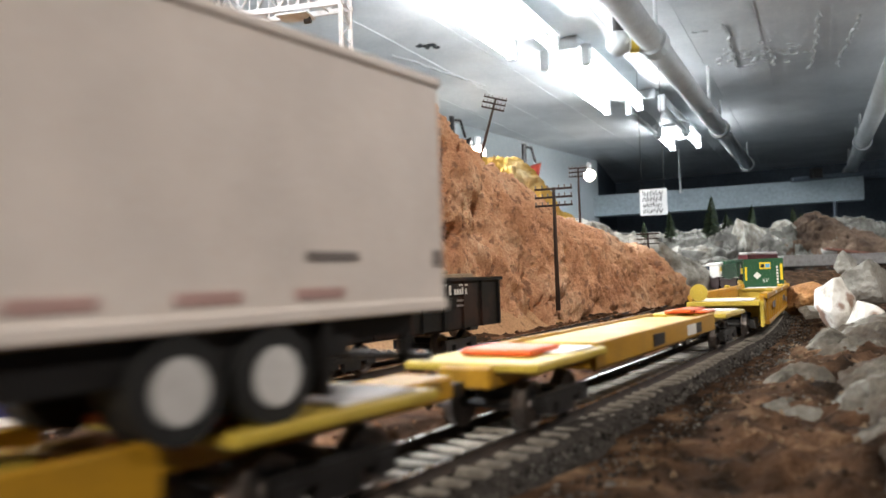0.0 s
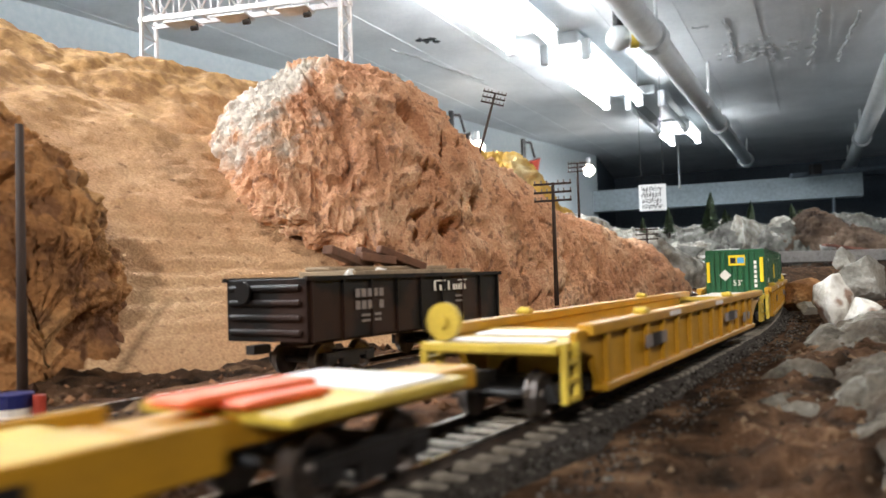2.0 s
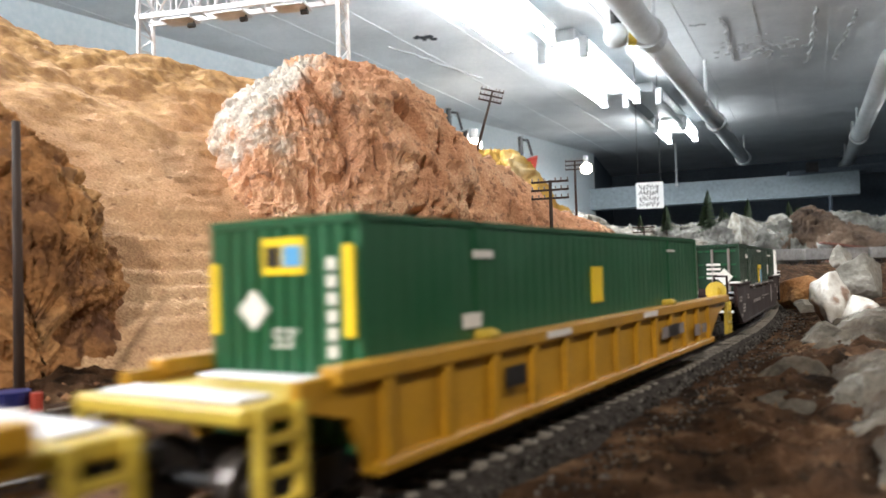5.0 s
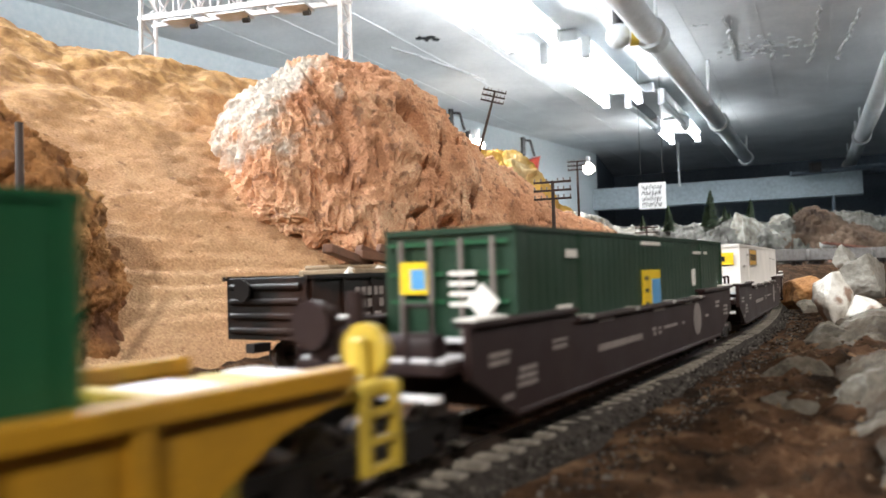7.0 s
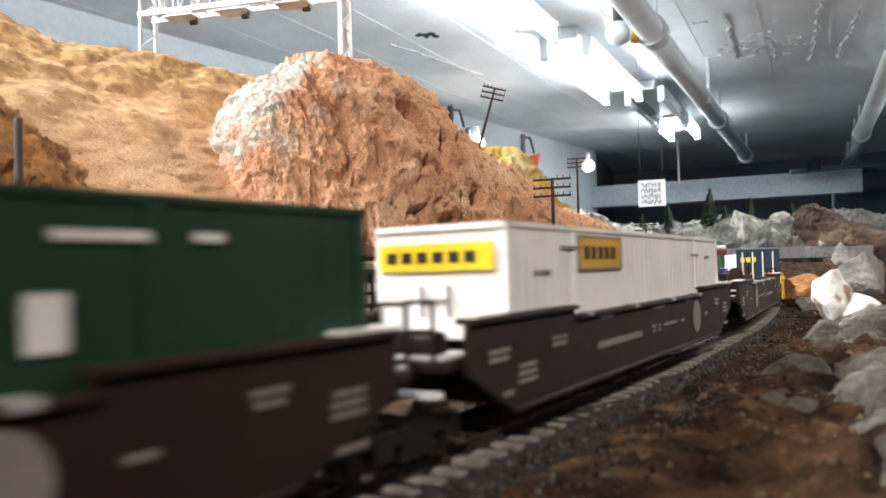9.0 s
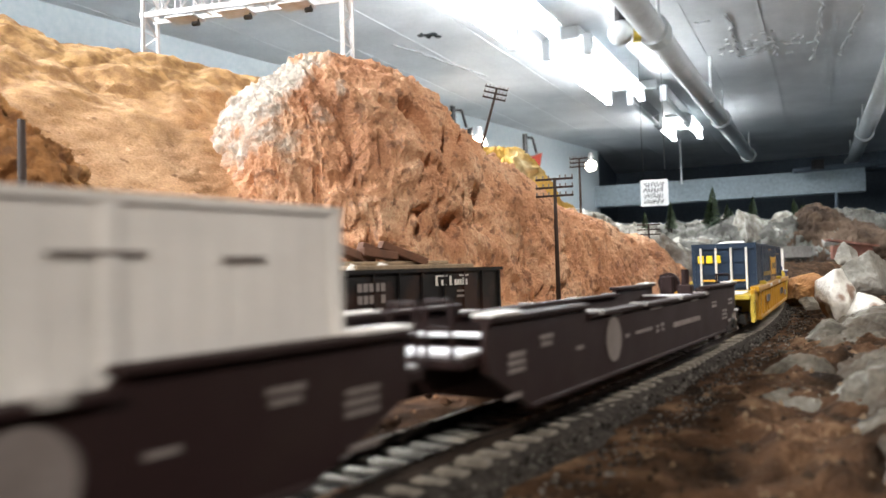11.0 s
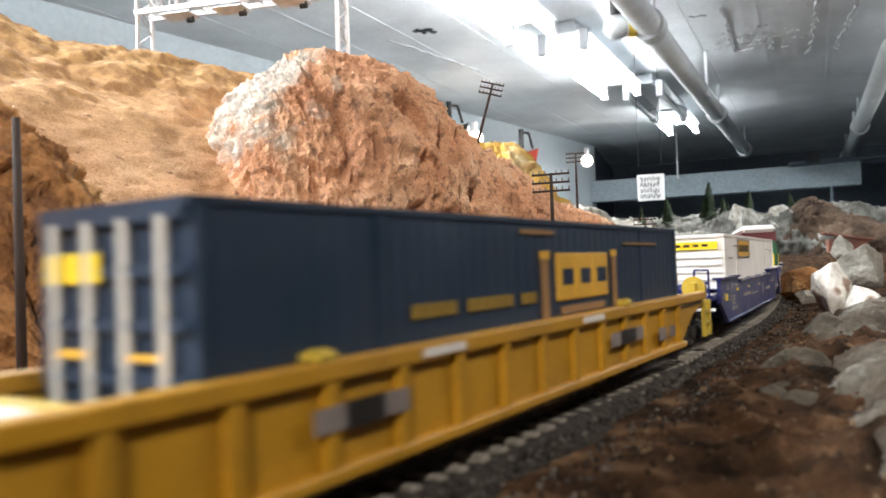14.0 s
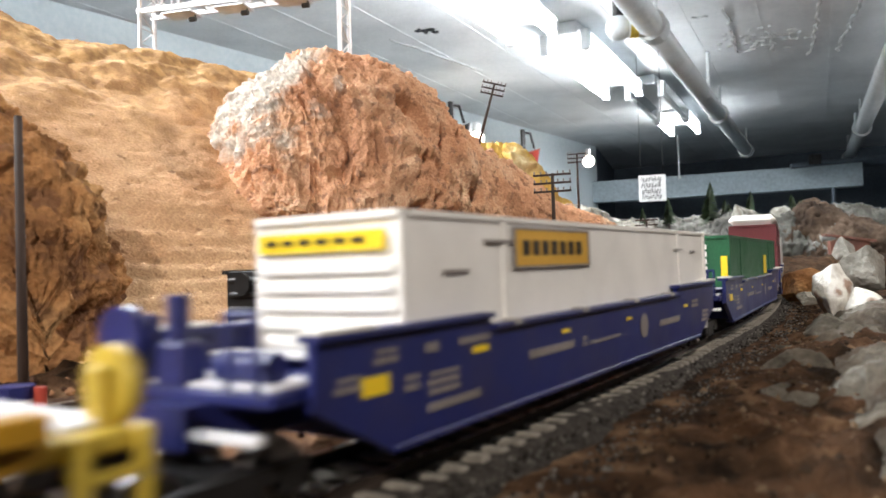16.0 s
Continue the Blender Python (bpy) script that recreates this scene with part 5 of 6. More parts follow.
# ---- parked gondola ----
def gondola():
    car = empty("gondola_car")
    L, w, z0, z1 = 0.122, 0.0175, 0.0095, 0.0292
    h = L / 2
    for sx in (-1, 1):
        xs = sorted((sx * w, sx * (w - 0.001)))
        side = part("side", boxes([(*xs, -h, h, z0, z1)], bevel=0.0002), M_COAL, car)
        xr = sorted((sx * (w - 0.0006), sx * (w + 0.0010)))
        part("top_rail", boxes([(*xr, -h - 0.001, h + 0.001, z1 - 0.0008, z1 + 0.0006)]), M_COAL, side)
        for i in range(9):
            y = -h + 0.002 + (L - 0.004) * i / 8
            part("post", boxes([(*sorted((sx * w, sx * (w + 0.0008))), y - 0.0006, y + 0.0006, z0, z1 - 0.001)]), M_COAL, side)
    for sy in (-1, 1):
        e = part("end", boxes([(-w, w, *sorted((sy * h, sy * (h - 0.001))), z0, z1)], bevel=0.0002), M_COAL, car)
        for k in range(4):
            z = z0 + 0.0020 + 0.0046 * k
            part("end_rib", boxes([(-w + 0.002, w - 0.002, *sorted((sy * h, sy * (h + 0.0016))), z, z + 0.0020)], bevel=0.0006), M_COAL, e)
        truck(car, sy * (h - 0.026))
        part("coupler", boxes([(-0.0018, 0.0018, *sorted((sy * h, sy * (h + 0.007))), 0.0062, 0.0090)]), M_BLACK, car)
    part("floor_plate", boxes([(-w + 0.001, w - 0.001, -h + 0.001, h - 0.001, z0, z0 + 0.001), (-0.004, 0.004, -h + 0.01, h - 0.01, 0.0072, z0)]), M_COAL, car)
    bm = rod(bmesh.new(), (-w + 0.010, -h - 0.0030, z1 - 0.004), (-w + 0.010, -h - 0.0020, z1 - 0.004), 0.0034, 16)
    part("brake_wheel", bm, M_COAL, car)
    x = w + 0.0005
    lettering(car, "initial_bar", [(-0.0385 + 0.0032 * k, -0.0363 + 0.0032 * k, z1 - 0.0068, z1 - 0.0040) for k in range(5)], M_LETTER_DIM, x)
    lettering(car, "number_bar", [(-0.0385 + 0.0032 * i, -0.0363 + 0.0032 * i, z1 - 0.0108, z1 - 0.0080) for i in (0, 1, 2, 4)], M_LETTER_DIM, x)
    lettering(car, "data_bar", [(-0.0355, -0.0310, z1 - 0.0132, z1 - 0.0124), (-0.0295, -0.025, z1 - 0.0132, z1 - 0.0124), (-0.0355, -0.0310, z1 - 0.0150, z1 - 0.0142), (-0.0295, -0.025, z1 - 0.0150, z1 - 0.0142), (0.024, 0.030, z1 - 0.009, z1 - 0.0082), (0.024, 0.030, z1 - 0.0110, z1 - 0.0102)], M_LETTER_DIM, x)
    for k, (a, b) in enumerate(((0.0085, 0.0036), (0.0125, 0.0022), (0.0143, 0.0022), (0.0185, 0.0036), (0.0222, 0.0022), (0.0242, 0.0022), (0.0262, 0.0022), (0.0282, 0.0028), (0.0304, 0.0022))):
        lettering(car, "name_bar", [(a, a + 0.0011, z1 - 0.0062, z1 - 0.0062 + b), (a, a + 0.0015, z1 - 0.0062, z1 - 0.0056)], M_LETTER, x + 0.0001)
    lettering(car, "name_stroke", [(0.009, 0.0165, z1 - 0.0027, z1 - 0.0022), (0.026, 0.0325, z1 - 0.0027, z1 - 0.0022)], M_LETTER, x + 0.0001)
    m = ride_gondola()
    car.matrix_world = m
    tagged(car, "weathered black gondola car parked on the siding", "train car")
    # its load, things of their own
    for it in ((-0.013, 0.013, -0.032, 0.046, z0 + 0.001, z1 + 0.0022), (-0.012, 0.000, -0.030, 0.047, z1 + 0.0023, z1 + 0.0038)):
        ob = part("plank", boxes([it], bevel=0.0004), M_PLANK)
        ob.matrix_world = m
        tagged(ob, "weathered plank load in the black gondola car", "plank", group="plank load")
    for i, (x0, y0, ang, lean, ln) in enumerate(((-0.006, -0.012, 8, 12, 0.030), (-0.004, 0.002, -10, 6, 0.018), (-0.008, 0.010, -18, 18, 0.022), (-0.002, 0.016, -25, 20, 0.022))):
        ob = part("timber", boxes([(-0.0022, 0.0022, -ln / 2, ln / 2, -0.0016, 0.0016)], bevel=0.0003), M_TIMBER)
        ob.matrix_world = m @ pose(x0, y0, z1 + 0.0068, -lean, 0, ang)
        tagged(ob, "dark timber baulk lying on the plank load", "timber", group="loose timbers")
    for x0, y0, r in ((0.010, -0.030, 0.004), (0.009, -0.012, 0.005)):
        boulder("sack", *(m @ Vector((x0, y0, z1 + 0.0010)))[:], r, (0.8, 1.5, 0.5), M_WHITE, "pale lump on the gondola load", 31, turn=-35, chips=0.1, category="sack")


def ride_gondola():
    a, b = Vector((-0.0558, 0.2416, 0)), Vector((0.0092, 0.3444, 0))
    d = (b - a).normalized()
    return Matrix.Translation((a + b) / 2) @ Euler((0, 0, -math.atan2(d.x, d.y))).to_matrix().to_4x4()


# ---- poles, bridge, trees, lamps ----
def telegraph_pole(x, y, z, height, turn, lean=0.0, arms=3, pins=True, thick=0.0014, bare=False, label="dark wooden telegraph pole with crossarms"):
    ob = empty("telegraph_pole")
    part("post", rod(bmesh.new(), (0, 0, -0.008), (0, 0, height), thick * 1.15, 10, thick * 0.8), M_WOODPOLE, ob, smooth=True)
    if not bare:
        for k in range(arms):
            zz = height * (0.985 - 0.075 * k)
            w = height * 0.17
            arm = part("crossarm", boxes([(-w, w, -thick * 1.5, -thick * 0.6, zz - thick * 0.5, zz + thick * 0.5)]), M_WOODPOLE, ob)
            if pins:
                for q in (-0.95, -0.6, -0.3, 0.3, 0.6, 0.95):
                    part("insulator", rod(bmesh.new(), (w * q, -thick, zz), (w * q, -thick, zz + thick * 1.9), thick * 0.36, 6), M_LETTER_DIM, arm)
    ob.matrix_world = pose(x, y, z, 0, lean, turn)
    return tagged(ob, label, "pole", group="telegraph poles")


def signal_bridge():
    ob = empty("signal_bridge")
    # legs at x = 0 and x = span; built facing -y
    span, top, depth, base = 0.186, 0.050, 0.020, -0.105
    r = 0.0010
    for x in (0, span):
        bm = bmesh.new()
        for y in (0, depth):
            rod(bm, (x, y * 1.25 - 0.0025, base), (x, y, top), 0.0021, 6)
        n = 11
        for i in range(n):
            z0, z1 = base + (top - base) * i / n, base + (top - base) * (i + 1) / n
            ya, yb = (0, depth) if i % 2 else (depth, 0)
            rod(bm, (x, ya, z0), (x, yb, z1), r * 0.7, 5)
            rod(bm, (x, 0, z1), (x, depth, z1), r * 0.6, 5)
        part("leg", bm, M_STEEL, ob)
    for y in (0, depth):
        bm = bmesh.new()
        for z in (0.022, top):
            box(bm, -0.003, span + 0.003, y - 0.0014, y + 0.0014, z - 0.0022, z + 0.0022)
        n = 10
        for i in range(n):
            x0, x1 = span * i / n, span * (i + 1) / n
            za, zb = (0.022, top) if i % 2 else (top, 0.022)
            rod(bm, (x0, y, za), (x1, y, zb), r, 6)
            rod(bm, (x1, y, 0.022), (x1, y, top), r * 0.8, 6)
        part("truss", bm, M_STEEL, ob)
    for i in range(10):
        x0, x1 = span * i / 10, span * (i + 1) / 10
        part("bracing", rod(bmesh.new(), (x0, 0, top), (x1, depth, top), r * 0.7, 5), M_STEEL, ob)
        part("bracing", rod(bmesh.new(), (x0, 0, 0.022), (x0, depth, 0.022), r * 0.7, 5), M_STEEL, ob)
    for x in (0.036, 0.086, 0.142):
        p = part("signal_platform", boxes([(x - 0.014, x + 0.014, -0.002, depth - 0.002, 0.0165, 0.0178)]), M_STEEL, ob)
        bm = bmesh.new()
        rod(bm, (x + 0.012, 0.010, 0.0165), (x + 0.012, 0.010, 0.0110), 0.0009, 6)
        rod(bm, (x + 0.009, 0.006, 0.0115), (x + 0.015, 0.006, 0.0115), 0.0022, 10)
        part("signal_head", bm, M_BLACK, p)
    ob.matrix_world = pose(-0.258, 0.668, 0.2390, 0, 0, -14)
    return tagged(ob, "silver lattice signal bridge standing on the hill", "signal bridge")


def conifer(x, y, z, height, seed, label="dark green model conifer"):
    rng = random.Random(seed)
    ob = empty("conifer_tree")
    part("trunk", rod(bmesh.new(), (0, 0, -0.01), (0, 0, height * 0.95), height * 0.022, 7, height * 0.004), M_WOODPOLE, ob)
    bm = bmesh.new()
    n = 700
    for i in range(n):
        k = (i + rng.random()) / n
        zz = height * (0.12 + 0.88 * k)
        reach = height * 0.27 * (1 - k) ** 0.8 * rng.uniform(0.35, 1.1) + height * 0.01
        a = rng.uniform(0, 6.283)
        d = Vector((math.cos(a), math.sin(a), rng.uniform(-0.45, 0.05)))
        tip = Vector((0, 0, zz)) + d * reach
        side = Vector((-d.y, d.x, 0)) * reach * 0.22
        base = Vector((0, 0, zz)) + d * reach * 0.15
        up = Vector((0, 0, height * 0.012))
        v = [bm.verts.new(c) for c in (base, base + d * reach * 0.5 + side + up, tip, base + d * reach * 0.5 - side - up)]
        bm.faces.new(v)
    part("crown", bm, M_FOLIAGE, ob)
    ob.matrix_world = pose(x, y, z, rng.uniform(-3, 3), rng.uniform(-3, 3), rng.uniform(0, 360))
    return tagged(ob, label, "tree", group="model conifers")


def clamp_lamp(x, y, z, turn, red):
    ob = empty("clamp_lamp")
    bm = bmesh.new()
    rod(bm, (0, 0, 0), (0.03, 0, -0.08), 0.065, 20, 0.02)
    sh = part("shade", bm, M_REDLAMP if red else M_BLACK, ob, "red metal shade" if red else "grey metal shade")
    part("arm", rods([((0.03, 0, 0.02), (0.0, 0, 0.12), 0.008), ((0.0, 0, 0.12), (-0.06, 0, 0.12), 0.008), ((-0.06, 0, 0.14), (-0.06, 0, -0.10), 0.016)]), M_BLACK, ob)
    ob.matrix_world = pose(x, y, z, 0, 0, turn)
    return tagged(ob, ("red" if red else "grey") + " shaded clamp lamp on the wall", "lamp")


def bulb(x, y, z, r):
    bm = bmesh.new()
    bmesh.ops.create_uvsphere(bm, u_segments=20, v_segments=14, radius=r)
    ob = empty("light_bulb")
    part("glass", bm, M_BULB, ob, "glowing glass bulb", smooth=True)
    part("socket", rod(bmesh.new(), (0, 0, r * 0.8), (0, 0, r * 2.2), r * 0.45, 12), M_FIXTURE, ob)
    ob.location = (x, y, z)
    return tagged(ob, "lit warm light bulb hanging by the wall", "light bulb", group="light bulbs")


def ray(px, py, d):
    """A place d metres ahead of the camera's first stand, in the direction (px, py) of its view."""
    f = 784 / math.tan(radians(30))
    way = pose(0, 0, 0, 91.95, 1.75, 0).to_3x3() @ Vector(((px - 784) / f, (441 - py) / f, -1))
    way *= d / way.y
    return Vector((way.x, way.y, 0.0288 + way.z))


def build():
    room()
    ceiling_cracks()
    # The last two of TUBES are unseen extras that light the right of the ceiling.
    for x, y in TUBES:
        tube_fixture(x, y, half=0.32 if y > 5 else 0.61)
    tube_fixture(1.46, 5.06, lit=False, half=0.45)
    ceiling_pipe((0.35, 2.0, 0.95), (2.72, 6.75, 0.95), 0.050, "thick pale painted pipe hung from the ceiling", (0.215, 0.62, 0.98))
    ceiling_pipe((2.05, 3.4, 0.93), (4.1, 7.7, 0.93), 0.050, "pale painted pipe hung from the ceiling", (0.5, 0.9))
    d = ray(1095, 68, 3.0)
    valve = empty("pipe_valve")
    part("branch", rod(bmesh.new(), (0.0, 0, 0), (0.15, -0.02, 0.0), 0.032, 16), M_PIPE, valve, smooth=True)
    bm = bmesh.new()
    bmesh.ops.create_uvsphere(bm, u_segments=18, v_segments=12, radius=0.050)
    part("elbow", bm, M_PIPE, valve, smooth=True)
    part("collar", rod(bmesh.new(), (0.045, -0.006, 0), (0.075, -0.010, 0), 0.042, 16), M_YELLOW_PALE, valve, "brass coloured collar")
    part("riser", rod(bmesh.new(), (0, 0, 0), (0, 0, CEIL - d.z), 0.022, 12), M_BLACK, valve)
    valve.location = d
    tagged(valve, "pale pipe elbow and dark riser beside the ceiling pipe", "pipe valve")
    for px, y0, y1, dd in ((1512, 195, 275, 6.2), (1250, 65, 185, 4.2), (1200, 262, 330, 7.0)):
        a, b = ray(px, y0, dd), ray(px + 2, y1, dd)
        b.x, b.y = a.x, a.y
        rodob = empty("hanger_rod")
        part("rod", rod(bmesh.new(), (0, 0, 0), (0, 0, CEIL - b.z), 0.009, 8), M_PIPE, rodob)
        part("foot", rod(bmesh.new(), (0, 0, -0.02), (0, 0, 0.0), 0.016, 8), M_PIPE, rodob)
        rodob.location = b
        tagged(rodob, "thin pale hanger rod below the ceiling", "hanger rod", group="hanger rods")
    # conduits, box and door on the far wall
    for (xa, ya, xb, yb, rr) in ((1400, 312, 1568, 296, 0.022), (1476, 350, 1478, 452, 0.014)):
        a, b = ray(xa, ya, 6.3), ray(xb, yb, 6.3)
        c = empty("conduit")
        part("tube", rod(bmesh.new(), (0, 0, 0), b - a, rr, 10), M_FARWALL, c)
        c.location = a
        tagged(c, "painted conduit run along the far wall", "conduit", group="conduits")
    p = ray(1443, 300, 6.2)
    jb = tagged(part("junction_box", boxes([(-0.04, 0.04, -0.03, 0.03, -0.04, 0.04)], bevel=0.004), M_BLACK), "dark square junction box on the conduit", "junction box")
    jb.location = p
    hill()
    ridge("cliff", [(-0.134, 0.455, 0.122, 0.044, 0.080), (-0.106, 0.470, 0.157, 0.066, 0.068), (-0.074, 0.488, 0.169, 0.076, 0.048), (-0.044, 0.518, 0.166, 0.080, 0.016), (-0.022, 0.545, 0.144, 0.080, -0.01), (0.026, 0.610, 0.100, 0.080, -0.01), (0.078, 0.688, 0.083, 0.082, -0.01), (0.142, 0.786, 0.070, 0.082, -0.01), (0.200, 0.865, 0.050, 0.070, -0.01), (0.265, 0.940, 0.016, 0.05, -0.01)], M_ROCK, "red rock cliff with a pale weathered nose", 3.0, nu=980, nv=430, amp=0.75, under=0.026, grooves=0.28)
    ridge("outcrop", [(-0.62, 0.36, 0.26, 0.09, -0.01), (-0.46, 0.345, 0.23, 0.08, -0.01), (-0.33, 0.325, 0.195, 0.072, -0.01), (-0.240, 0.302, 0.152, 0.064, -0.01), (-0.180, 0.280, 0.116, 0.052, -0.01), (-0.132, 0.262, 0.070, 0.040, -0.01)], M_BROWNROCK, "brown orange rock outcrop beside the siding", 11.0, nu=560, nv=300, amp=1.0, fine=1.2, grooves=0.4)
    ridge("far_hill", [(-0.10, 1.05, 0.215, 0.12, 0), (0.02, 1.04, 0.205, 0.09, 0), (0.065, 1.03, 0.188, 0.06, 0), (0.112, 1.03, 0.186, 0.05, 0), (0.145, 1.04, 0.130, 0.05, 0), (0.19, 1.08, 0.07, 0.06, 0)], M_OCHREROCK, "yellow ochre hills behind the cliff", 31.0, nu=240, nv=110)
    ridge("pale_hill", [(0.20, 1.30, 0.125, 0.10, 0), (0.27, 1.30, 0.118, 0.09, 0), (0.34, 1.30, 0.085, 0.09, 0), (0.44, 1.34, 0.03, 0.07, 0)], M_GREYROCK, "pale tan rocks behind the cliff", 37.0, nu=200, nv=100)
    ground()
    gravel()
    benchwork()
    ballast_bed("ballast", 0.0, -0.6, 3.9, 0.0165)
    ballast_bed("ballast_siding", -0.078, -0.4, 1.6, 0.052, M_DIRT, "orange brown dirt round the siding rails")
    main = rail_pair(0.0, -0.6, 3.9, "main model railway track with dark ties and bright rails")
    siding = rail_pair(-0.097, -0.4, 1.0, "siding track with rusty rails")
    middle = rail_pair(-0.050, -0.4, 1.4, "passing track with rusty rails")
    train()
    gondola()
    signal_bridge()
    p = ray(985, 520, 0.52)
    telegraph_pole(p.x, p.y, p.z, 0.0755, -20)
    p = ray(1149, 520, 0.92)
    telegraph_pole(p.x, p.y, p.z, 0.078, -20)
    p = ray(40, 690, 0.225)
    telegraph_pole(p.x, p.y, p.z, 0.078, 0, bare=True, thick=0.0014, label="tall dark post beside the track")
    p = ray(22, 700, 0.20)
    drum = empty("striped_drum")
    part("drum_body", rod(bmesh.new(), (0, 0, 0), (0, 0, 0.0085), 0.0052, 20), M_BLUE, drum)
    part("white_band", rod(bmesh.new(), (0, 0, 0.0028), (0, 0, 0.0050), 0.0054, 20), M_LETTER, drum)
    part("red_post", rod(bmesh.new(), (0.0070, 0, 0), (0.0070, 0, 0.0080), 0.0016, 10), M_REDLAMP, drum)
    drum.location = (p.x, p.y, -0.0070)
    tagged(drum, "small blue and white striped drum beside the track", "drum")
    p = ray(845, 285, 0.72)
    telegraph_pole(p.x, p.y, p.z, 0.066, -15, lean=17)
    p = ray(1025, 385, 0.92)
    telegraph_pole(p.x, p.y, p.z, 0.066, -20)
    # rocks on the aisle side
    for px, py, d, r, sq, seed, turn, label in (
        (1474, 524, 0.43, 0.0172, (0.80, 0.75, 1.20), 4, 20, "white and rust streaked standing boulder"),
        (1536, 556, 0.41, 0.0105, (1.35, 0.9, 0.95), 27, -30, "white jagged slab leaning beside the standing boulder"),
        (1530, 490, 0.62, 0.0250, (1.0, 0.9, 1.0), 12, 10, "pale rounded tan boulder"),
        (1492, 460, 0.70, 0.0135, (0.9, 0.9, 1.1), 13, 40, "small pale pointed boulder"),
        (1420, 520, 0.56, 0.0160, (1.5, 1.0, 1.0), 19, 70, "rusty brown lump of rock"),
        (1440, 545, 0.50, 0.0090, (1.5, 1.0, 0.7), 20, 40, "low tan lump of rock"),
    ):
        p = ray(px, py, d)
        boulder("boulder", p.x, p.y, p.z, r, sq, M_BROWNROCK if "rusty" in label else M_WHITEROCK if "white" in label else M_GREYROCK, label, seed, turn=turn, tilt=8, group="boulders beside the track")
    for px, py, d, r, sq, seed, turn in ((1365, 722, 0.205, 0.0095, (1.4, 1.0, 0.9), 71, 10), (1425, 680, 0.245, 0.0140, (1.3, 1.0, 1.0), 72, 40), (1490, 662, 0.270, 0.0165, (1.2, 1.0, 1.0), 73, 75), (1500, 745, 0.200, 0.0140, (1.1, 1.0, 1.0), 74, 20), (1566, 655, 0.290, 0.0200, (1.0, 1.0, 1.0), 75, 110), (1560, 810, 0.160, 0.0120, (1.0, 1.1, 1.0), 76, 60), (1436, 760, 0.195, 0.0095, (1.4, 1.0, 0.9), 77, 130), (1462, 616, 0.320, 0.0145, (1.4, 1.0, 0.9), 79, 95), (1400, 640, 0.290, 0.0085, (1.5, 1.0, 0.8), 81, 30)):
        p = ray(px, py, d)
        boulder("bank_rock", p.x, p.y, p.z - r * 0.25, r, sq, M_BLOCK, "broken grey white block set in the rock bank", seed, turn=turn, tilt=12, chips=0.32, group="blocks of the rock bank")
    for px, d, seed in ((1138, 0.265, 1), (1100, 0.26, 2), (1205, 0.30, 3), (1020, 0.24, 4)):
        p = ray(px, 441, d)
        boulder("stone", p.x, p.y, -0.0060, 0.0026, (1.2, 1, 0.9), M_GREYROCK, "small pale stone lying on brown dirt", seed, group="small stones", category="stone")
    ridge("rock_bank", [(0.064, 0.03, -0.007, 0.028, -0.03), (0.089, 0.10, -0.005, 0.030, -0.03), (0.119, 0.175, -0.001, 0.032, -0.03), (0.154, 0.26, 0.000, 0.034, -0.03), (0.200, 0.34, 0.003, 0.034, -0.03), (0.245, 0.41, 0.002, 0.028, -0.03), (0.31, 0.50, -0.004, 0.022, -0.03)], M_BANK, "jagged grey white rock bank along the aisle edge", 61.0, nu=460, nv=190, amp=0.8, fine=0.9, power=2.0)
    # far mountains
    ridge("far_mountain", [(0.35, 3.15, 0.165, 0.25, -0.02), (0.90, 3.15, 0.185, 0.3, -0.02), (1.25, 3.05, 0.195, 0.3, -0.02), (1.6, 3.0, 0.205, 0.3, -0.02), (2.1, 2.85, 0.12, 0.25, -0.02)], M_FARROCK, "distant grey white rocky mountains", 21.0, amp=2.2, nu=380, nv=170)
    rng = random.Random(3)
    for k in range(46):
        px, py, d = rng.uniform(1130, 1345), rng.uniform(418, 478), 0
        d = 2.62 + (470 - py) / 60 * 0.4
        p = ray(px, py, d)
        boulder("far_boulder", p.x, p.y, p.z - 0.01, rng.uniform(0.022, 0.058), (1.1, 1.0, rng.uniform(0.7, 1.2)), M_GREYROCK if k % 2 else M_FARROCK, "pale broken boulder on the far mountain side", 40 + k, turn=rng.uniform(0, 360), group="boulders of the far mountain")
    for px, py, r, m, label in ((1324, 412, 0.078, M_GREYROCK, "large white boulder crowning the far mountain"), (1356, 425, 0.055, M_GREYROCK, "white boulder beside the crowning rock"), (1380, 398, 0.042, M_GREYROCK, "pale rock below dark conifers")):
        p = ray(px, py, 2.85)
        boulder("far_boulder", p.x, p.y, p.z - 0.01, r * 1.2, (1.0, 0.8, 1.0), m, label, int(px), group="boulders of the far mountain")
    ridge("far_knoll", [(1.10, 2.95, 0.13, 0.13, -0.02), (1.26, 2.92, 0.175, 0.15, -0.02), (1.39, 2.88, 0.235, 0.15, -0.02), (1.48, 2.82, 0.18, 0.14, -0.02), (1.65, 2.72, 0.11, 0.12, -0.02), (2.0, 2.55, 0.06, 0.12, -0.02)], M_FARBROWN, "dark brown rocky knoll beyond the track", 51.0, nu=220, nv=120, amp=1.6)
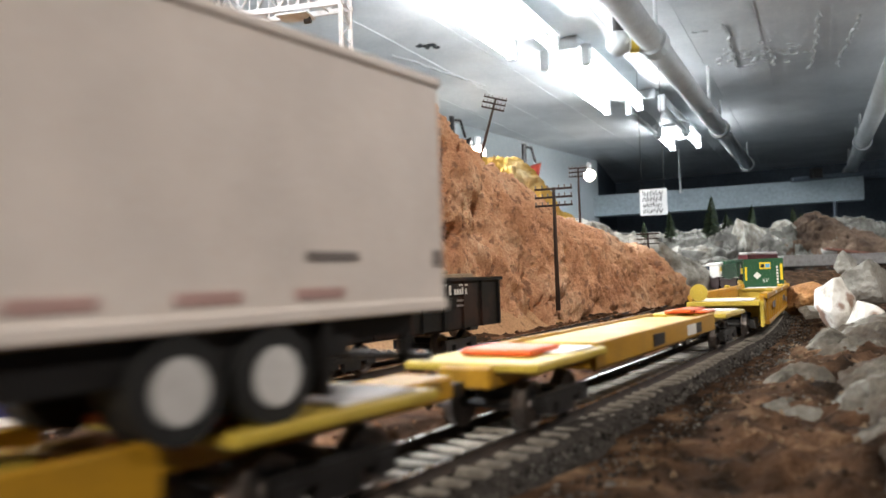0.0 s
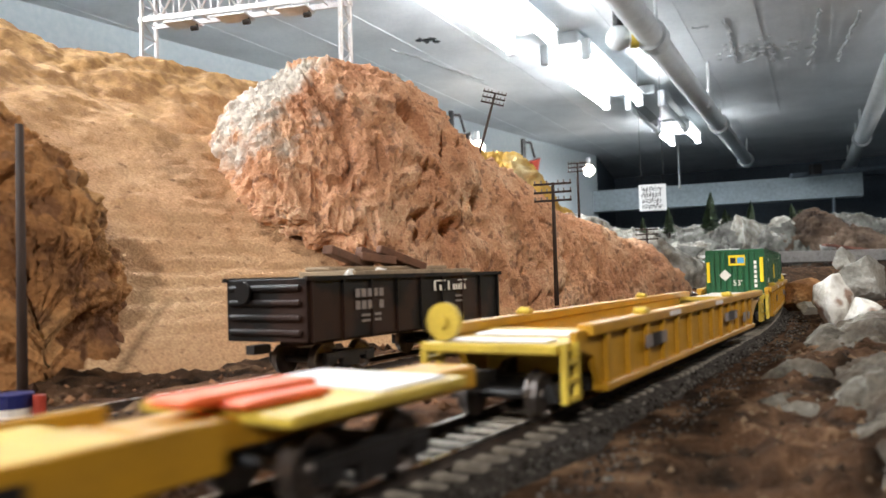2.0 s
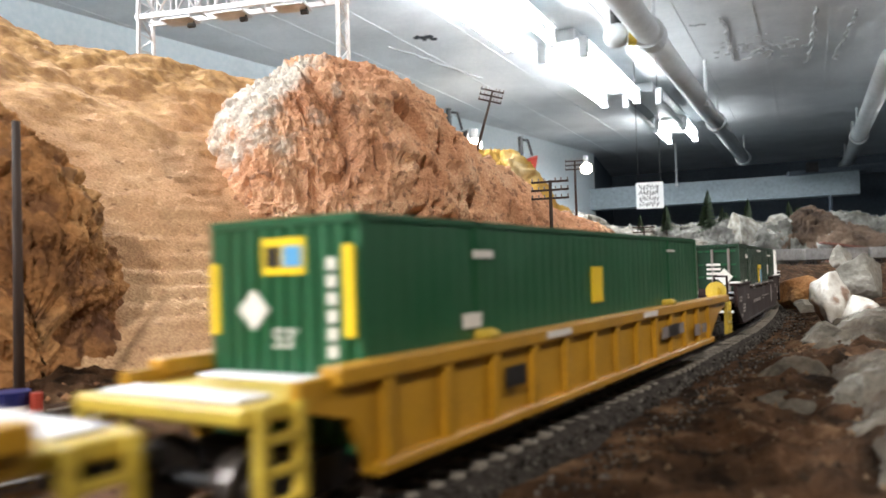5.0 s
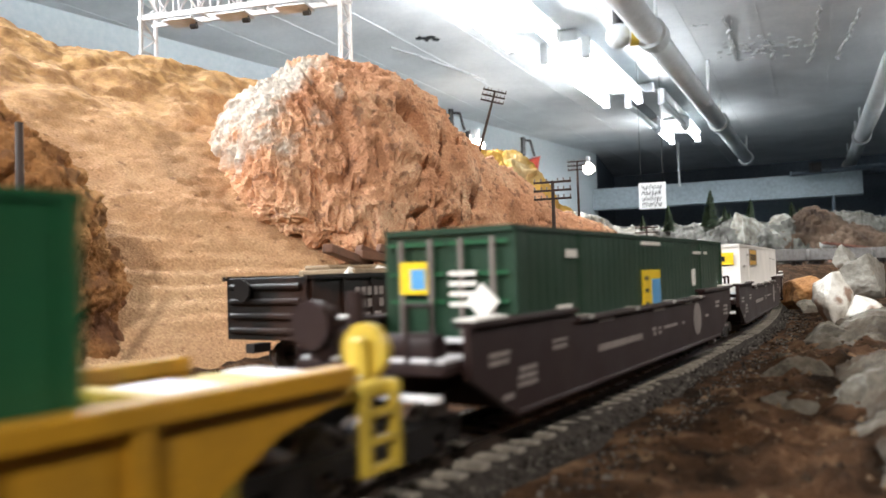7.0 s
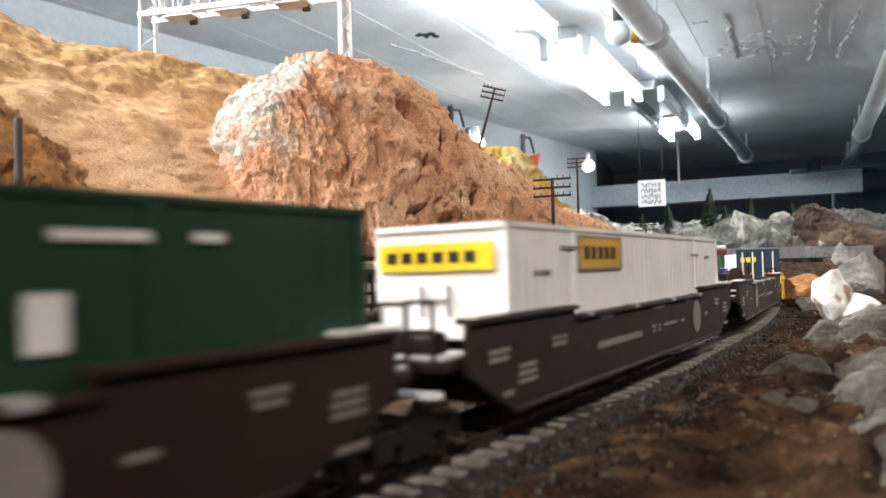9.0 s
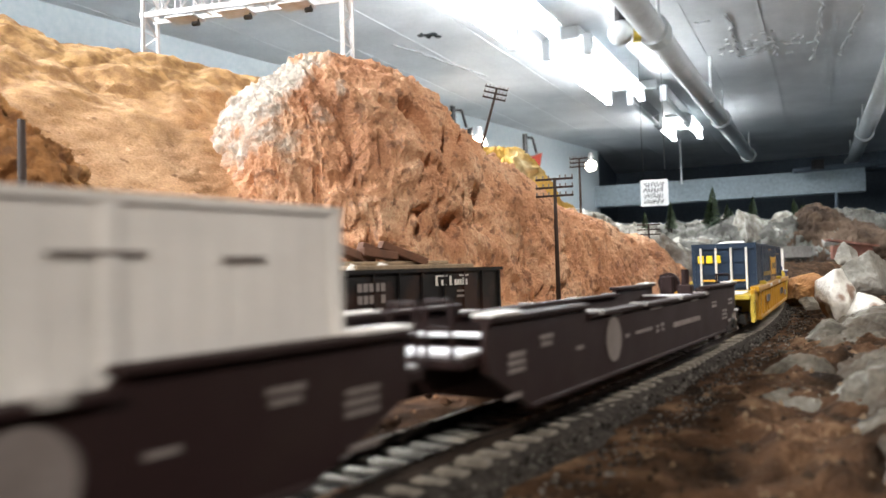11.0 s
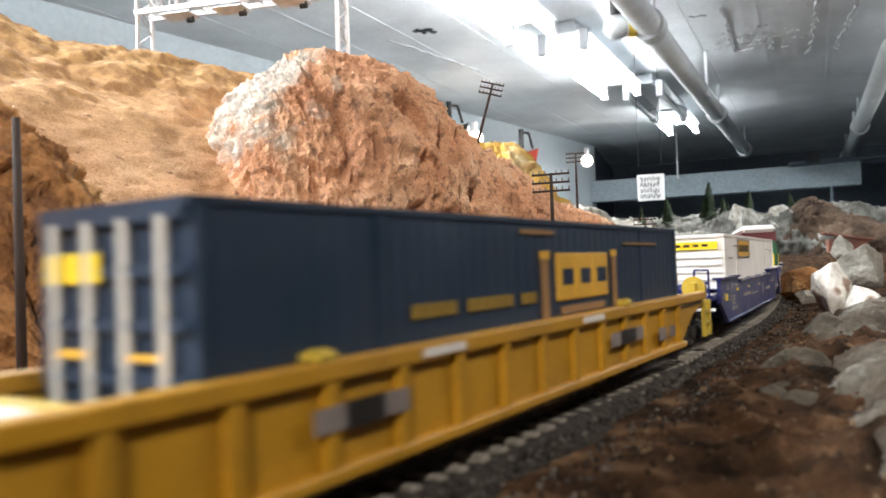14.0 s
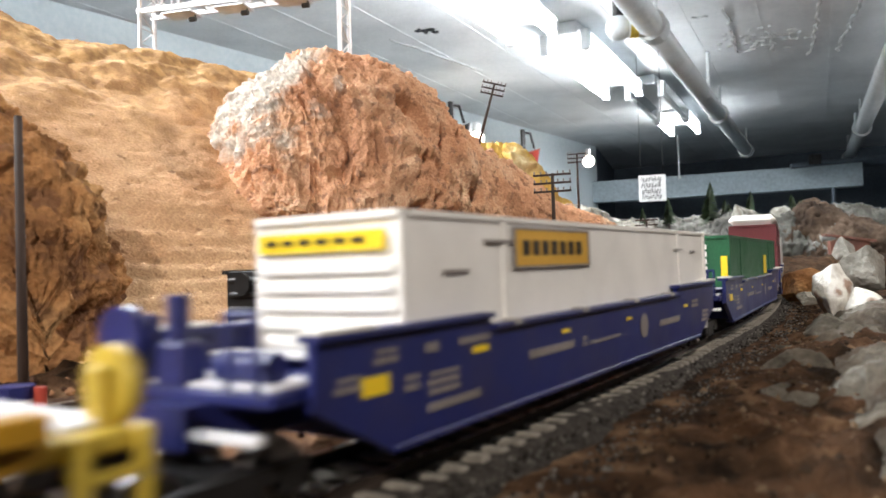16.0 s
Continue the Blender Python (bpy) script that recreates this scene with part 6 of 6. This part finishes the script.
    for k, (px, py, hh) in enumerate(((1185, 412, 0.085), (1140, 415, 0.06), (1257, 410, 0.125), (1283, 412, 0.08), (1293, 415, 0.07), (1328, 395, 0.075), (1406, 415, 0.10), (1416, 420, 0.09), (1425, 425, 0.10), (1394, 412, 0.05), (1543, 450, 0.09), (1537, 452, 0.06))):
        p = ray(px, py, 2.95)
        conifer(p.x, p.y, p.z - 0.01, hh * 1.3, k)
    p = ray(1502, 443, 2.62)
    shed = empty("shed")
    part("wall", boxes([(-0.06, 0.06, -0.035, 0.035, -0.045, 0.0)]), M_ROOFRED, shed)
    bm = bmesh.new()
    box(bm, -0.078, 0.078, -0.05, 0.05, 0.0, 0.006, pose(0, 0, 0.005, 0, 10, 0))
    part("roof", bm, M_ROOFRED, shed, "rust red sloping roof")
    shed.matrix_world = pose(p.x, p.y, p.z, 0, 0, -20)
    tagged(shed, "small rust red shed with a sloping roof", "shed")
    p = ray(1155, 350, 3.2)
    sign = empty("hanging_sign")
    part("board", boxes([(-0.055, 0.055, -0.003, 0.003, -0.055, 0.055)], bevel=0.001), M_SIGNBOARD, sign)
    rs = random.Random(8)
    for row in range(4):
        x = -0.042
        while x < 0.036:
            w = rs.uniform(0.004, 0.010)
            z = 0.036 - 0.024 * row + rs.uniform(-0.003, 0.003)
            bm = bmesh.new()
            box(bm, 0, w * 0.45, -0.005, -0.003, -0.009, 0.009, pose(x, 0, z, 0, rs.uniform(-25, 35), 0))
            part("ink_stroke", bm, M_INK, sign)
            x += w + 0.002
    for sx in (-0.045, 0.045):
        part("wire", rod(bmesh.new(), (sx, 0, 0.055), (sx, 0, CEIL - p.z), 0.0012, 5), M_BLACK, sign)
    sign.matrix_world = pose(p.x, p.y, p.z, 0, 0, -16)
    tagged(sign, "white board with black handwriting hanging from thin wires", "sign")
    for px, py, d in ((845, 262, 4.6), (1042, 302, 6.0), (830, 268, 4.7)):
        p = ray(px, py, d)
        bulb(p.x, p.y, p.z, 0.045)
    p = ray(940, 285, 5.0)
    clamp_lamp(p.x, p.y, p.z, 30, True)
    p = ray(815, 240, 4.5)
    clamp_lamp(p.x, p.y, p.z, 30, False)
    ties(main, 0.0, -0.05, 1.95, 0.0067)


build()
motions()
